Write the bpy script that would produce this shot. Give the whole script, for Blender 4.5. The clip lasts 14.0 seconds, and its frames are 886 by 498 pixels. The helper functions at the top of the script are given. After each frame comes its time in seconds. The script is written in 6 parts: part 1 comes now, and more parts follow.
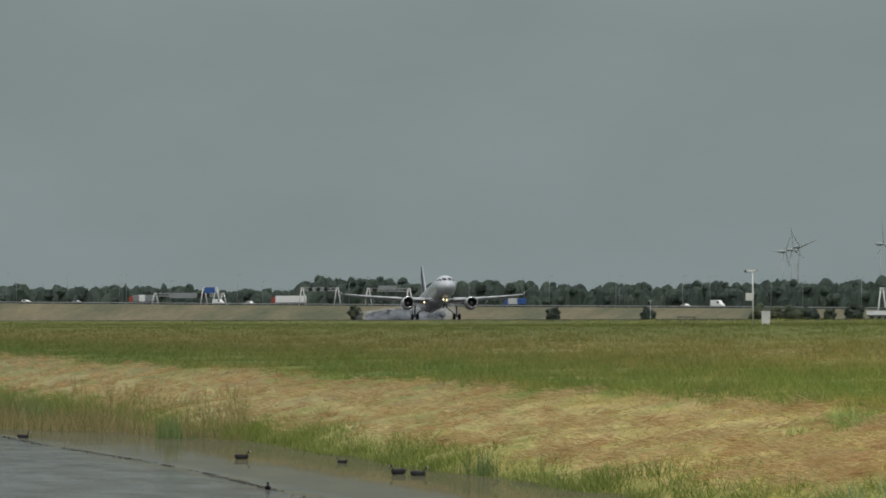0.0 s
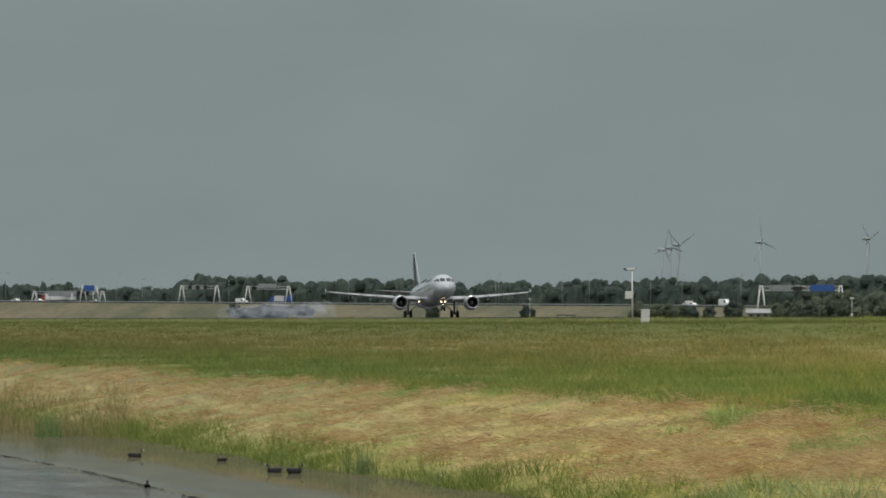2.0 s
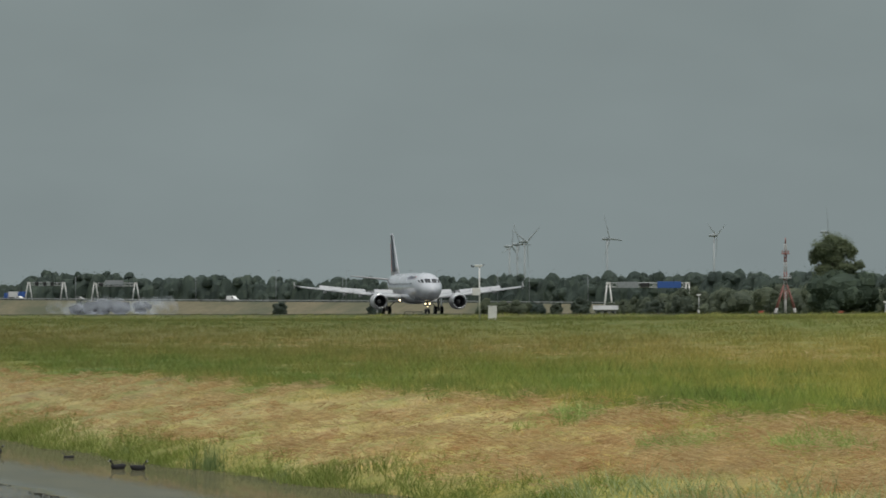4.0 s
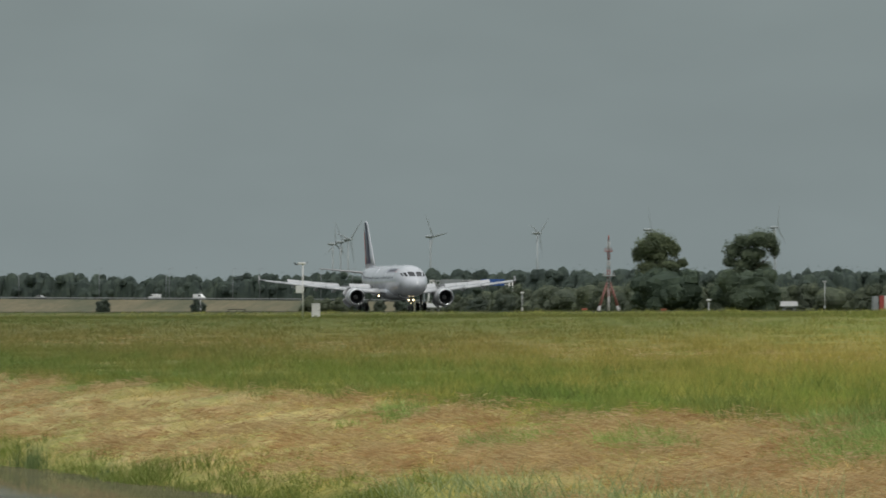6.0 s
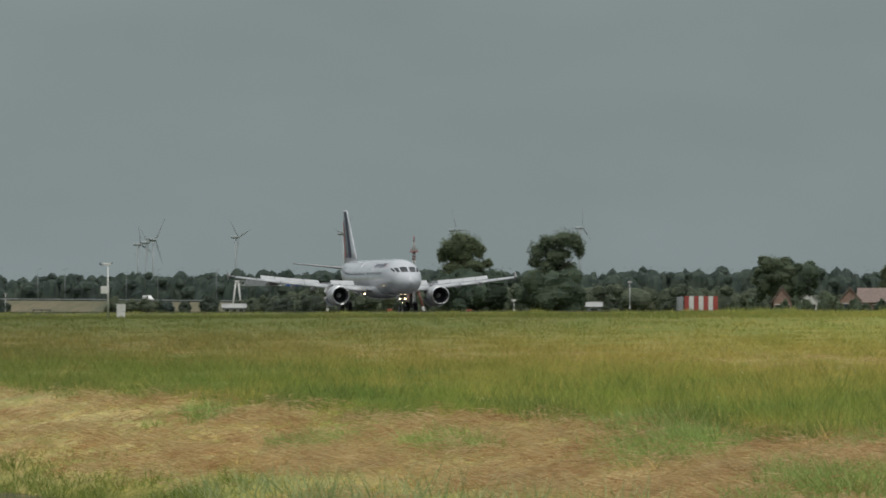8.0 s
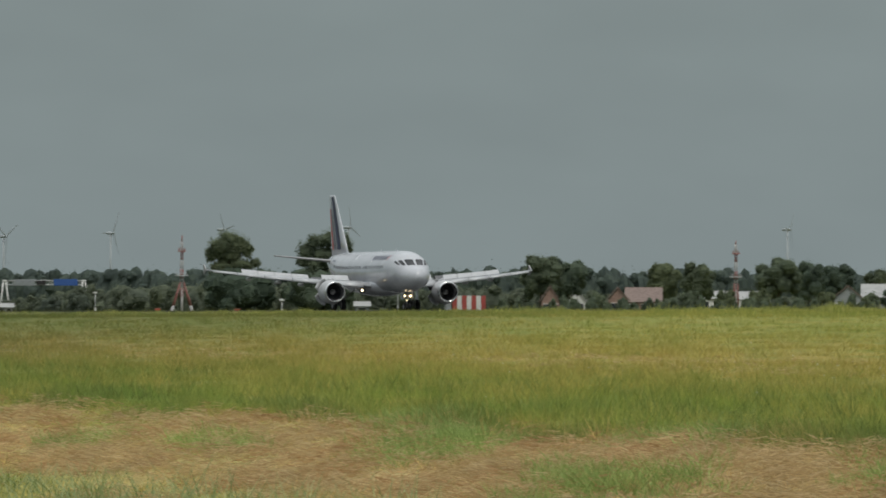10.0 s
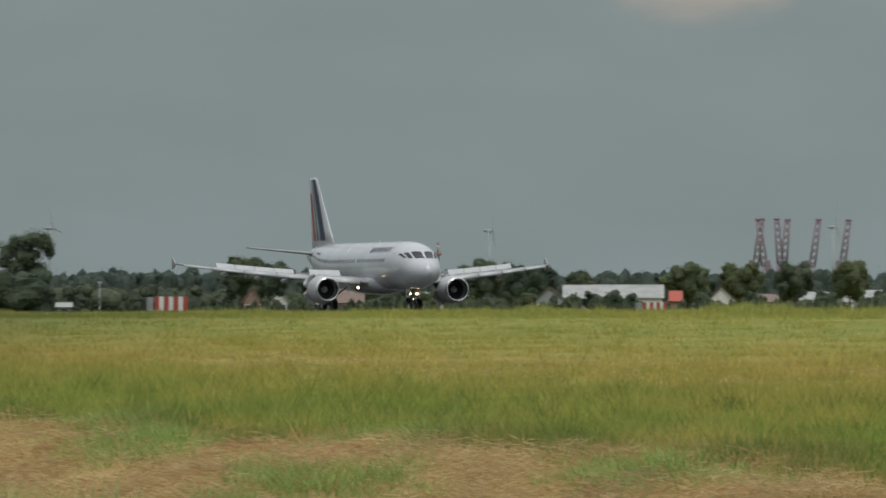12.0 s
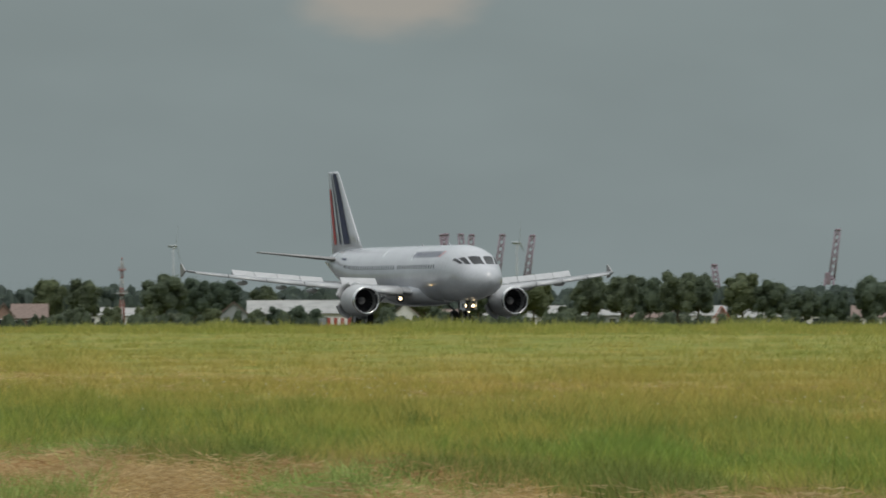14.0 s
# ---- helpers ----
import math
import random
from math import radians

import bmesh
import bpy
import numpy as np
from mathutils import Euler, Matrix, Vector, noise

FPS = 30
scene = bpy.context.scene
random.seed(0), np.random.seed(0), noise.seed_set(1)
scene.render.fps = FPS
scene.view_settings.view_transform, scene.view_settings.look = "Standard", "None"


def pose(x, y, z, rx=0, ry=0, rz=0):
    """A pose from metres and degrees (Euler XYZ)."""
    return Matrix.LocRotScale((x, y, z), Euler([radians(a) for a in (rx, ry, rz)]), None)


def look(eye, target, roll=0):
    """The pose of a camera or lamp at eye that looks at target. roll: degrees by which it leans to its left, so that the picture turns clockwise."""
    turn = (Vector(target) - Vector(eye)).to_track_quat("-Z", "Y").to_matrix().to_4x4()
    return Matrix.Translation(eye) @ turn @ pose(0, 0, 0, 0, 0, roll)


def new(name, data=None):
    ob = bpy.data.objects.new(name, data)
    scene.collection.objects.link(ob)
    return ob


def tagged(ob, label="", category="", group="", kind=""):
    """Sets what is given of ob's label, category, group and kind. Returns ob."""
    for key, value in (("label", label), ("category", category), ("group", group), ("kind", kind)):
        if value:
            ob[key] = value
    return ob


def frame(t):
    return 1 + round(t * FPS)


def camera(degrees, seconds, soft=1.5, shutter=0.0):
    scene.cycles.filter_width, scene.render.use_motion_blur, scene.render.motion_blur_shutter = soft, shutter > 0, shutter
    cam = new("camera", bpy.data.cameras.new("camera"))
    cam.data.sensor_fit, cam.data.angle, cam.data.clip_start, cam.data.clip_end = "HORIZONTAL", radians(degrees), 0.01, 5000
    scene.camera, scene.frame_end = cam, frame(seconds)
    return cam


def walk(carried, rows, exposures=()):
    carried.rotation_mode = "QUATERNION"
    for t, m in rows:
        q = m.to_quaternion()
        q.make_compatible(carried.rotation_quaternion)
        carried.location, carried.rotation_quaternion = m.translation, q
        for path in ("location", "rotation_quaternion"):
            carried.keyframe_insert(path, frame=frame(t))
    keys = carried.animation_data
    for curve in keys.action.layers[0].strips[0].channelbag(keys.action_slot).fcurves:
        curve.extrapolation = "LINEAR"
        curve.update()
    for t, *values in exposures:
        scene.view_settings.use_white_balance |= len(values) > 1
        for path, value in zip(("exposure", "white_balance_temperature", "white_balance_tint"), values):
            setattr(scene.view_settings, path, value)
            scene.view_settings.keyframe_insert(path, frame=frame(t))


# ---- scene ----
# A tripod camera with a long lens pans to the right after a landing airliner.
cam = camera(6.7981, 14.0, soft=1.7, shutter=0.4)
EYE = 3.06          # eye above the canal's water, which is z = 0
PATH = [            # seconds, yaw, pitch
    (0.0, -0.000, 0.5599),
    (0.5, -0.200, 0.5526),
    (1.0, -0.451, 0.5521),
    (1.5, -0.673, 0.5469),
    (2.0, -0.925, 0.5447),
    (2.5, -1.202, 0.5395),
    (3.0, -1.511, 0.5339),
    (3.2, -1.649, 0.5309),
    (5.3, -2.852, 0.5013),
    (5.5, -3.017, 0.5000),
    (6.0, -3.455, 0.5013),
    (6.5, -3.854, 0.5057),
    (7.0, -4.210, 0.5057),
    (7.5, -4.653, 0.5057),
    (7.7, -4.766, 0.5057),
    (9.8, -6.554, 0.5013),
    (10.0, -6.732, 0.5013),
    (10.5, -7.164, 0.5057),
    (11.0, -7.672, 0.5078),
    (11.5, -8.304, 0.5078),
    (12.0, -9.020, 0.5087),
    (12.5, -9.645, 0.5113),
    (13.0, -10.270, 0.5157),
    (13.5, -10.838, 0.5230),
    (14.0, -11.446, 0.6272),
]
walk(cam, [(t, pose(0, 0, EYE, 90 + pitch, 0, yaw)) for t, yaw, pitch in PATH])

# plan: canal, banks, bands of grass and the runway run parallel, PHI from the first view line
PHI = radians(7.71)
RUNWAY_U, RUNWAY_Z = 178.6, EYE + 0.35
ALONG = Vector((-math.sin(PHI), math.cos(PHI), 0))   # up the runway, away from the camera
ACROSS = Vector((math.cos(PHI), math.sin(PHI), 0))   # from the camera over the canal to the runway
MARKS = 13200.0                                      # skyline marks to the radian, mark 784 straight ahead at the start


def uv(u, v, z=0.0):
    """Place at u metres across and v metres along the runway's direction."""
    p = ACROSS * u + ALONG * v
    return Vector((p.x, p.y, z))


def spot(mark, d, z=EYE):
    """Place in the bearing of a skyline mark, d metres away."""
    a = (mark - 784.0) / MARKS
    return Vector((d * math.sin(a), d * math.cos(a), z))


# ---- light ----
def make_world():
    w = bpy.data.worlds.new("overcast")
    scene.world = w
    w.use_nodes = True
    nt = w.node_tree
    nt.nodes.clear()
    N, L = nt.nodes.new, nt.links.new
    out, bg = N("ShaderNodeOutputWorld"), N("ShaderNodeBackground")
    sky = N("ShaderNodeTexSky")
    sky.sky_type = "NISHITA"
    sky.sun_disc = False
    sky.sun_elevation, sky.sun_rotation = radians(SUN_EL), radians(SUN_AZ)
    sky.dust_density = 4.0
    dim = N("ShaderNodeVectorMath")
    dim.operation = "SCALE"
    dim.inputs[3].default_value = 0.05
    L(sky.outputs[0], dim.inputs[0])
    geo, sep = N("ShaderNodeTexCoord"), N("ShaderNodeSeparateXYZ")
    L(geo.outputs["Generated"], sep.inputs[0])
    ramp = N("ShaderNodeValToRGB")
    L(sep.outputs[2], ramp.inputs[0])
    els = ramp.color_ramp.elements
    els[0].position, els[0].color = 0.0, (*SKY_LOW, 1)
    els[1].position, els[1].color = 0.9, (1.12, 1.17, 1.2, 1)
    e = els.new(0.04)
    e.color = (*SKY_HIGH, 1)
    # soft banks of cloud
    cloud = N("ShaderNodeTexNoise")
    cloud.inputs["Scale"].default_value, cloud.inputs["Detail"].default_value = 26.0, 3.0
    st = N("ShaderNodeMapping")
    st.inputs["Scale"].default_value = (1, 1, 2.4)
    L(geo.outputs["Generated"], st.inputs[0])
    L(st.outputs[0], cloud.inputs["Vector"])
    band = N("ShaderNodeMapRange")
    band.inputs[1].default_value, band.inputs[2].default_value = 0.3, 0.7
    band.inputs[3].default_value, band.inputs[4].default_value = 0.955, 1.045
    L(cloud.outputs[0], band.inputs[0])
    vary = N("ShaderNodeVectorMath")
    vary.operation = "SCALE"
    L(ramp.outputs[0], vary.inputs[0])
    L(band.outputs[0], vary.inputs[3])
    mix = N("ShaderNodeMix")
    mix.data_type = "RGBA"
    mix.inputs[0].default_value = 0.94
    L(dim.outputs[0], mix.inputs[6])
    L(vary.outputs[0], mix.inputs[7])
    # one sunlit cloud low in the sky
    c = Vector((math.sin(0.196) * math.cos(0.0469), math.cos(0.196) * math.cos(0.0469), math.sin(0.0469)))
    sub = N("ShaderNodeVectorMath")
    sub.operation = "SUBTRACT"
    L(geo.outputs["Generated"], sub.inputs[0])
    sub.inputs[1].default_value = c
    puff = N("ShaderNodeTexNoise")
    puff.inputs["Scale"].default_value, puff.inputs["Detail"].default_value = 90.0, 4.0
    L(st.outputs[0], puff.inputs["Vector"])
    wob = N("ShaderNodeVectorMath")
    wob.operation = "MULTIPLY_ADD"
    L(puff.outputs["Color"], wob.inputs[0])
    wob.inputs[1].default_value = (0.008, 0.008, 0.004)
    L(sub.outputs[0], wob.inputs[2])
    squash = N("ShaderNodeVectorMath")
    squash.operation = "MULTIPLY"
    L(wob.outputs[0], squash.inputs[0])
    squash.inputs[1].default_value = (1 / 0.0125, 1 / 0.0125, 1 / 0.0056)
    length = N("ShaderNodeVectorMath")
    length.operation = "LENGTH"
    L(squash.outputs[0], length.inputs[0])
    fall = N("ShaderNodeMapRange")
    fall.interpolation_type = "SMOOTHSTEP"
    fall.inputs[1].default_value, fall.inputs[2].default_value = 0.55, 1.3
    fall.inputs[3].default_value, fall.inputs[4].default_value = 0.85, 0.0
    L(length.outputs["Value"], fall.inputs[0])
    lit = N("ShaderNodeMix")
    lit.data_type = "RGBA"
    L(fall.outputs[0], lit.inputs[0])
    L(mix.outputs[2], lit.inputs[6])
    lit.inputs[7].default_value = (0.36, 0.335, 0.295, 1)
    L(lit.outputs[2], bg.inputs[0])
    bg.inputs[1].default_value = 1.0
    L(bg.outputs[0], out.inputs[0])


SUN_EL, SUN_AZ = 60.0, 178.0
SKY_LOW, SKY_HIGH = (0.236, 0.283, 0.288), (0.225, 0.27, 0.272)
make_world()
sun = new("sun", bpy.data.lights.new("sun", "SUN"))
sun.data.energy, sun.data.angle, sun.data.color = 1.4, radians(8), (1.0, 0.95, 0.87)
_a, _e = radians(SUN_AZ), radians(SUN_EL)
sun.matrix_world = look((0, 0, 60), (0 - 50 * math.sin(_a) * math.cos(_e), 0 - 50 * math.cos(_a) * math.cos(_e), 60 - 50 * math.sin(_e)))

# ---- materials ----
def shader(name, rough=0.6, metal=0.0):
    m = bpy.data.materials.new(name)
    m.use_nodes = True
    b = m.node_tree.nodes["Principled BSDF"]
    b.inputs["Roughness"].default_value, b.inputs["Metallic"].default_value = rough, metal
    return m, m.node_tree, b


def noise_node(nt, scale, detail=4.0, stretch=None, space="Object"):
    co = nt.nodes.new("ShaderNodeTexCoord")
    n = nt.nodes.new("ShaderNodeTexNoise")
    n.inputs["Scale"].default_value, n.inputs["Detail"].default_value = scale, detail
    if stretch:
        mp = nt.nodes.new("ShaderNodeMapping")
        mp.inputs["Scale"].default_value = stretch
        nt.links.new(co.outputs[space], mp.inputs[0])
        nt.links.new(mp.outputs[0], n.inputs["Vector"])
    else:
        nt.links.new(co.outputs[space], n.inputs["Vector"])
    return n


def ramp_node(nt, source, stops):
    r = nt.nodes.new("ShaderNodeValToRGB")
    els = r.color_ramp.elements
    els[0].position, els[0].color = stops[0][0], (*stops[0][1], 1)
    els[1].position, els[1].color = stops[-1][0], (*stops[-1][1], 1)
    for p, c in stops[1:-1]:
        els.new(p).color = (*c, 1)
    nt.links.new(source, r.inputs[0])
    return r.outputs[0]


def mixed(nt, fac, a, b, mode="MIX"):
    m = nt.nodes.new("ShaderNodeMix")
    m.data_type, m.blend_type = "RGBA", mode
    for sock, v in ((m.inputs[0], fac), (m.inputs[6], a), (m.inputs[7], b)):
        if isinstance(v, (int, float)):
            sock.default_value = v
        elif isinstance(v, tuple):
            sock.default_value = (*v, 1)
        else:
            nt.links.new(v, sock)
    return m.outputs[2]


def bump(nt, b, height, strength, dist):
    n = nt.nodes.new("ShaderNodeBump")
    n.inputs["Strength"].default_value, n.inputs["Distance"].default_value = strength, dist
    nt.links.new(height, n.inputs["Height"])
    nt.links.new(n.outputs[0], b.inputs["Normal"])


def painted(name, colour, rough=0.45, metal=0.0, grime=0.25, scale=1.5, coat=0.0):
    """Paint or metal with broad stains and fine grain."""
    m, nt, b = shader(name, rough, metal)
    n1, n2 = noise_node(nt, scale, 5), noise_node(nt, scale * 14, 3)
    dark = tuple(c * (1 - grime) for c in colour)
    light = tuple(min(1, c * (1 + grime * 0.3)) for c in colour)
    c = ramp_node(nt, n1.outputs[0], [(0.3, dark), (0.55, colour), (0.75, light)])
    c2 = ramp_node(nt, n2.outputs[0], [(0.3, (0.86, 0.86, 0.86)), (0.7, (1, 1, 1))])
    nt.links.new(mixed(nt, 0.6, c, c2, "MULTIPLY"), b.inputs["Base Color"])
    r = nt.nodes.new("ShaderNodeMapRange")
    r.inputs[3].default_value, r.inputs[4].default_value = max(0.02, rough - 0.1), min(1, rough + 0.14)
    nt.links.new(n1.outputs[0], r.inputs[0])
    nt.links.new(r.outputs[0], b.inputs["Roughness"])
    b.inputs["Coat Weight"].default_value = coat
    return m


def across_node(nt):
    """Distance across the plan (u) of a world position, in metres."""
    geo = nt.nodes.new("ShaderNodeNewGeometry")
    dot = nt.nodes.new("ShaderNodeVectorMath")
    dot.operation = "DOT_PRODUCT"
    nt.links.new(geo.outputs["Position"], dot.inputs[0])
    dot.inputs[1].default_value = ACROSS
    return geo, dot.outputs["Value"]


def band_noise(nt, geo, su, sv, detail=4.0):
    """Noise in plan, drawn out along the canal; su, sv: scale across and along."""
    mp = nt.nodes.new("ShaderNodeMapping")
    mp.vector_type = "TEXTURE"
    mp.inputs["Rotation"].default_value = (0, 0, PHI)
    mp.inputs["Scale"].default_value = (1 / su, 1 / sv, 1 / su)
    n = nt.nodes.new("ShaderNodeTexNoise")
    n.inputs["Scale"].default_value, n.inputs["Detail"].default_value = 1.0, detail
    nt.links.new(geo.outputs["Position"], mp.inputs[0])
    nt.links.new(mp.outputs[0], n.inputs["Vector"])
    return n.outputs[0]


GREEN, OLIVE, STRAW, EARTH = (0.14, 0.195, 0.05), (0.205, 0.195, 0.058), (0.48, 0.39, 0.175), (0.34, 0.215, 0.12)


def field_colour(nt):
    """Bands of the meadow by their distance across: hay on the bank, a lush strip, then mixed meadow."""
    geo, u = across_node(nt)
    wander = band_noise(nt, geo, 0.12, 0.035, 3)
    add = nt.nodes.new("ShaderNodeMath")
    add.operation = "MULTIPLY_ADD"
    nt.links.new(wander, add.inputs[0])
    add.inputs[1].default_value = 9.0
    nt.links.new(u, add.inputs[2])
    scale = nt.nodes.new("ShaderNodeMapRange")
    scale.inputs[1].default_value, scale.inputs[2].default_value = 20.0, 220.0
    nt.links.new(add.outputs[0], scale.inputs[0])

    def at(x):
        return (x + 4.5 - 20) / 200

    meadow = ramp_node(nt, scale.outputs[0], [
        (at(19.5), (0.13, 0.15, 0.04)), (at(21.2), (0.30, 0.27, 0.08)), (at(23), STRAW), (at(26.0), (0.42, 0.33, 0.145)),
        (at(27.6), (0.20, 0.215, 0.045)), (at(29.5), GREEN), (at(34), (0.175, 0.195, 0.048)), (at(39), OLIVE), (at(52), (0.25, 0.2, 0.064)),
        (at(66), (0.22, 0.197, 0.058)), (at(88), (0.178, 0.19, 0.05)), (at(140), (0.185, 0.195, 0.054)), (at(151), (0.195, 0.2, 0.056)), (at(156), (0.055, 0.07, 0.026)), (at(212), (0.055, 0.07, 0.027)), (at(214.5), (0.11, 0.12, 0.045))])
    patch = band_noise(nt, geo, 0.5, 0.13, 5)
    dry = ramp_node(nt, patch, [(0.42, (0, 0, 0)), (0.66, (1, 1, 1))])
    lush = band_noise(nt, geo, 0.9, 0.3, 4)
    lushf = ramp_node(nt, lush, [(0.47, (0, 0, 0)), (0.64, (1, 1, 1))])
    c = mixed(nt, dry, meadow, mixed(nt, 0.5, meadow, (0.38, 0.27, 0.10)))
    c = mixed(nt, lushf, c, mixed(nt, 0.5, c, (0.14, 0.19, 0.045)))
    bare = ramp_node(nt, band_noise(nt, geo, 1.5, 0.4, 6), [(0.5, (0, 0, 0)), (0.66, (1, 1, 1))])
    low = ramp_node(nt, scale.outputs[0], [(at(20.8), (0, 0, 0)), (at(22.5), (1, 1, 1)), (at(26.5), (1, 1, 1)), (at(28.5), (0, 0, 0))])
    c = mixed(nt, mixed(nt, 1.0, bare, low, "MULTIPLY"), c, mixed(nt, 0.6, c, EARTH))
    pale = ramp_node(nt, band_noise(nt, geo, 1.7, 0.5, 4), [(0.3, (0.74, 0.76, 0.7)), (0.52, (1, 1, 1)), (0.72, (1.32, 1.25, 1.15))])
    c = mixed(nt, 0.65, c, pale, "MULTIPLY")
    # mown and raked down to brown stubble at the near end of the bank
    far = nt.nodes.new("ShaderNodeVectorMath")
    far.operation = "DOT_PRODUCT"
    nt.links.new(geo.outputs["Position"], far.inputs[0])
    far.inputs[1].default_value = ALONG
    mown = nt.nodes.new("ShaderNodeMapRange")
    mown.inputs[1].default_value, mown.inputs[2].default_value = 92.0, 132.0
    mown.inputs[3].default_value, mown.inputs[4].default_value = 1.0, 0.0
    nt.links.new(far.outputs["Value"], mown.inputs[0])
    stubble = ramp_node(nt, band_noise(nt, geo, 2.2, 1.1, 5), [(0.36, (0.13, 0.08, 0.045)), (0.5, (0.235, 0.16, 0.085)), (0.66, (0.31, 0.225, 0.12))])
    c = mixed(nt, mixed(nt, 1.0, mown.outputs[0], low, "MULTIPLY"), c, mixed(nt, 0.7, c, stubble))
    # darker, bluer colour beyond an oblique line across the field
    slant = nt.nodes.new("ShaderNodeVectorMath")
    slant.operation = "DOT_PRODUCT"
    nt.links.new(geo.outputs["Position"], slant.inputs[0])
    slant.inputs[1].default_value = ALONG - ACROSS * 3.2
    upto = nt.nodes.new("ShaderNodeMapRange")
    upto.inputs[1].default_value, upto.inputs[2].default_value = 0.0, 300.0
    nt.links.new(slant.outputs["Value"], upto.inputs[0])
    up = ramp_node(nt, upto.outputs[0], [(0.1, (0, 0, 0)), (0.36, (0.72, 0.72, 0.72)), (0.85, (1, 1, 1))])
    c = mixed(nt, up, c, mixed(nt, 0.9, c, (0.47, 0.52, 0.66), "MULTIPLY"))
    c = mixed(nt, 1.0, c, (1.5, 1.56, 1.47), "MULTIPLY")
    return geo, c


def make_ground_material():
    m, nt, b = shader("meadow", 0.95)
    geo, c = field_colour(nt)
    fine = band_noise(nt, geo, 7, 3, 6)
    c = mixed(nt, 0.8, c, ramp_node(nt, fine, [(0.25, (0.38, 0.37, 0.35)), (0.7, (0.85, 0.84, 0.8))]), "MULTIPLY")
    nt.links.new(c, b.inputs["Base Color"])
    bump(nt, b, fine, 0.6, 0.15)
    b.inputs["Specular IOR Level"].default_value = 0.1
    return m


def make_grass_material():
    m, nt, b = shader("grass_blades", 0.75)
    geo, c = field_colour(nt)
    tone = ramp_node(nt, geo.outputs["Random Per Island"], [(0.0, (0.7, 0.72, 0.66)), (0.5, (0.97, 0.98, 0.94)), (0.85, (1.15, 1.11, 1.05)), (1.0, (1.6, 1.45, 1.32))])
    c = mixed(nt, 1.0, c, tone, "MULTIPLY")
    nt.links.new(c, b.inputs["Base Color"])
    b.inputs["Specular IOR Level"].default_value = 0.15
    thin(nt, b, c, 0.45)
    return m


def thin(nt, b, colour, share):
    """Lets a leaf pass light through: a share of translucency beside the surface shader."""
    tr, mx = nt.nodes.new("ShaderNodeBsdfTranslucent"), nt.nodes.new("ShaderNodeMixShader")
    nt.links.new(colour, tr.inputs[0])
    mx.inputs[0].default_value = share
    nt.links.new(b.outputs[0], mx.inputs[1])
    nt.links.new(tr.outputs[0], mx.inputs[2])
    nt.links.new(mx.outputs[0], nt.nodes["Material Output"].inputs["Surface"])


def foliage(name, dark, mid, light, scale=0.35):
    m, nt, b = shader(name, 0.7)
    geo = nt.nodes.new("ShaderNodeNewGeometry")
    info = nt.nodes.new("ShaderNodeObjectInfo")
    n = noise_node(nt, scale, 4)
    c = ramp_node(nt, n.outputs[0], [(0.3, dark), (0.5, mid), (0.72, light)])
    t = ramp_node(nt, geo.outputs["Random Per Island"], [(0.0, (0.75, 0.77, 0.75)), (0.6, (1, 1, 1)), (1.0, (1.2, 1.18, 1.08))])
    o = ramp_node(nt, info.outputs["Random"], [(0.0, (0.78, 0.85, 0.95)), (0.5, (1, 1, 1)), (1.0, (1.15, 1.1, 0.9))])
    c = mixed(nt, 1.0, mixed(nt, 1.0, c, t, "MULTIPLY"), o, "MULTIPLY")
    nt.links.new(c, b.inputs["Base Color"])
    thin(nt, b, c, 0.5)
    b.inputs["Specular IOR Level"].default_value = 0.15
    return m


def glowing(name, colour, strength):
    m, nt, b = shader(name, 0.3)
    b.inputs["Base Color"].default_value = (*colour, 1)
    b.inputs["Emission Color"].default_value, b.inputs["Emission Strength"].default_value = (*colour, 1), strength
    return m


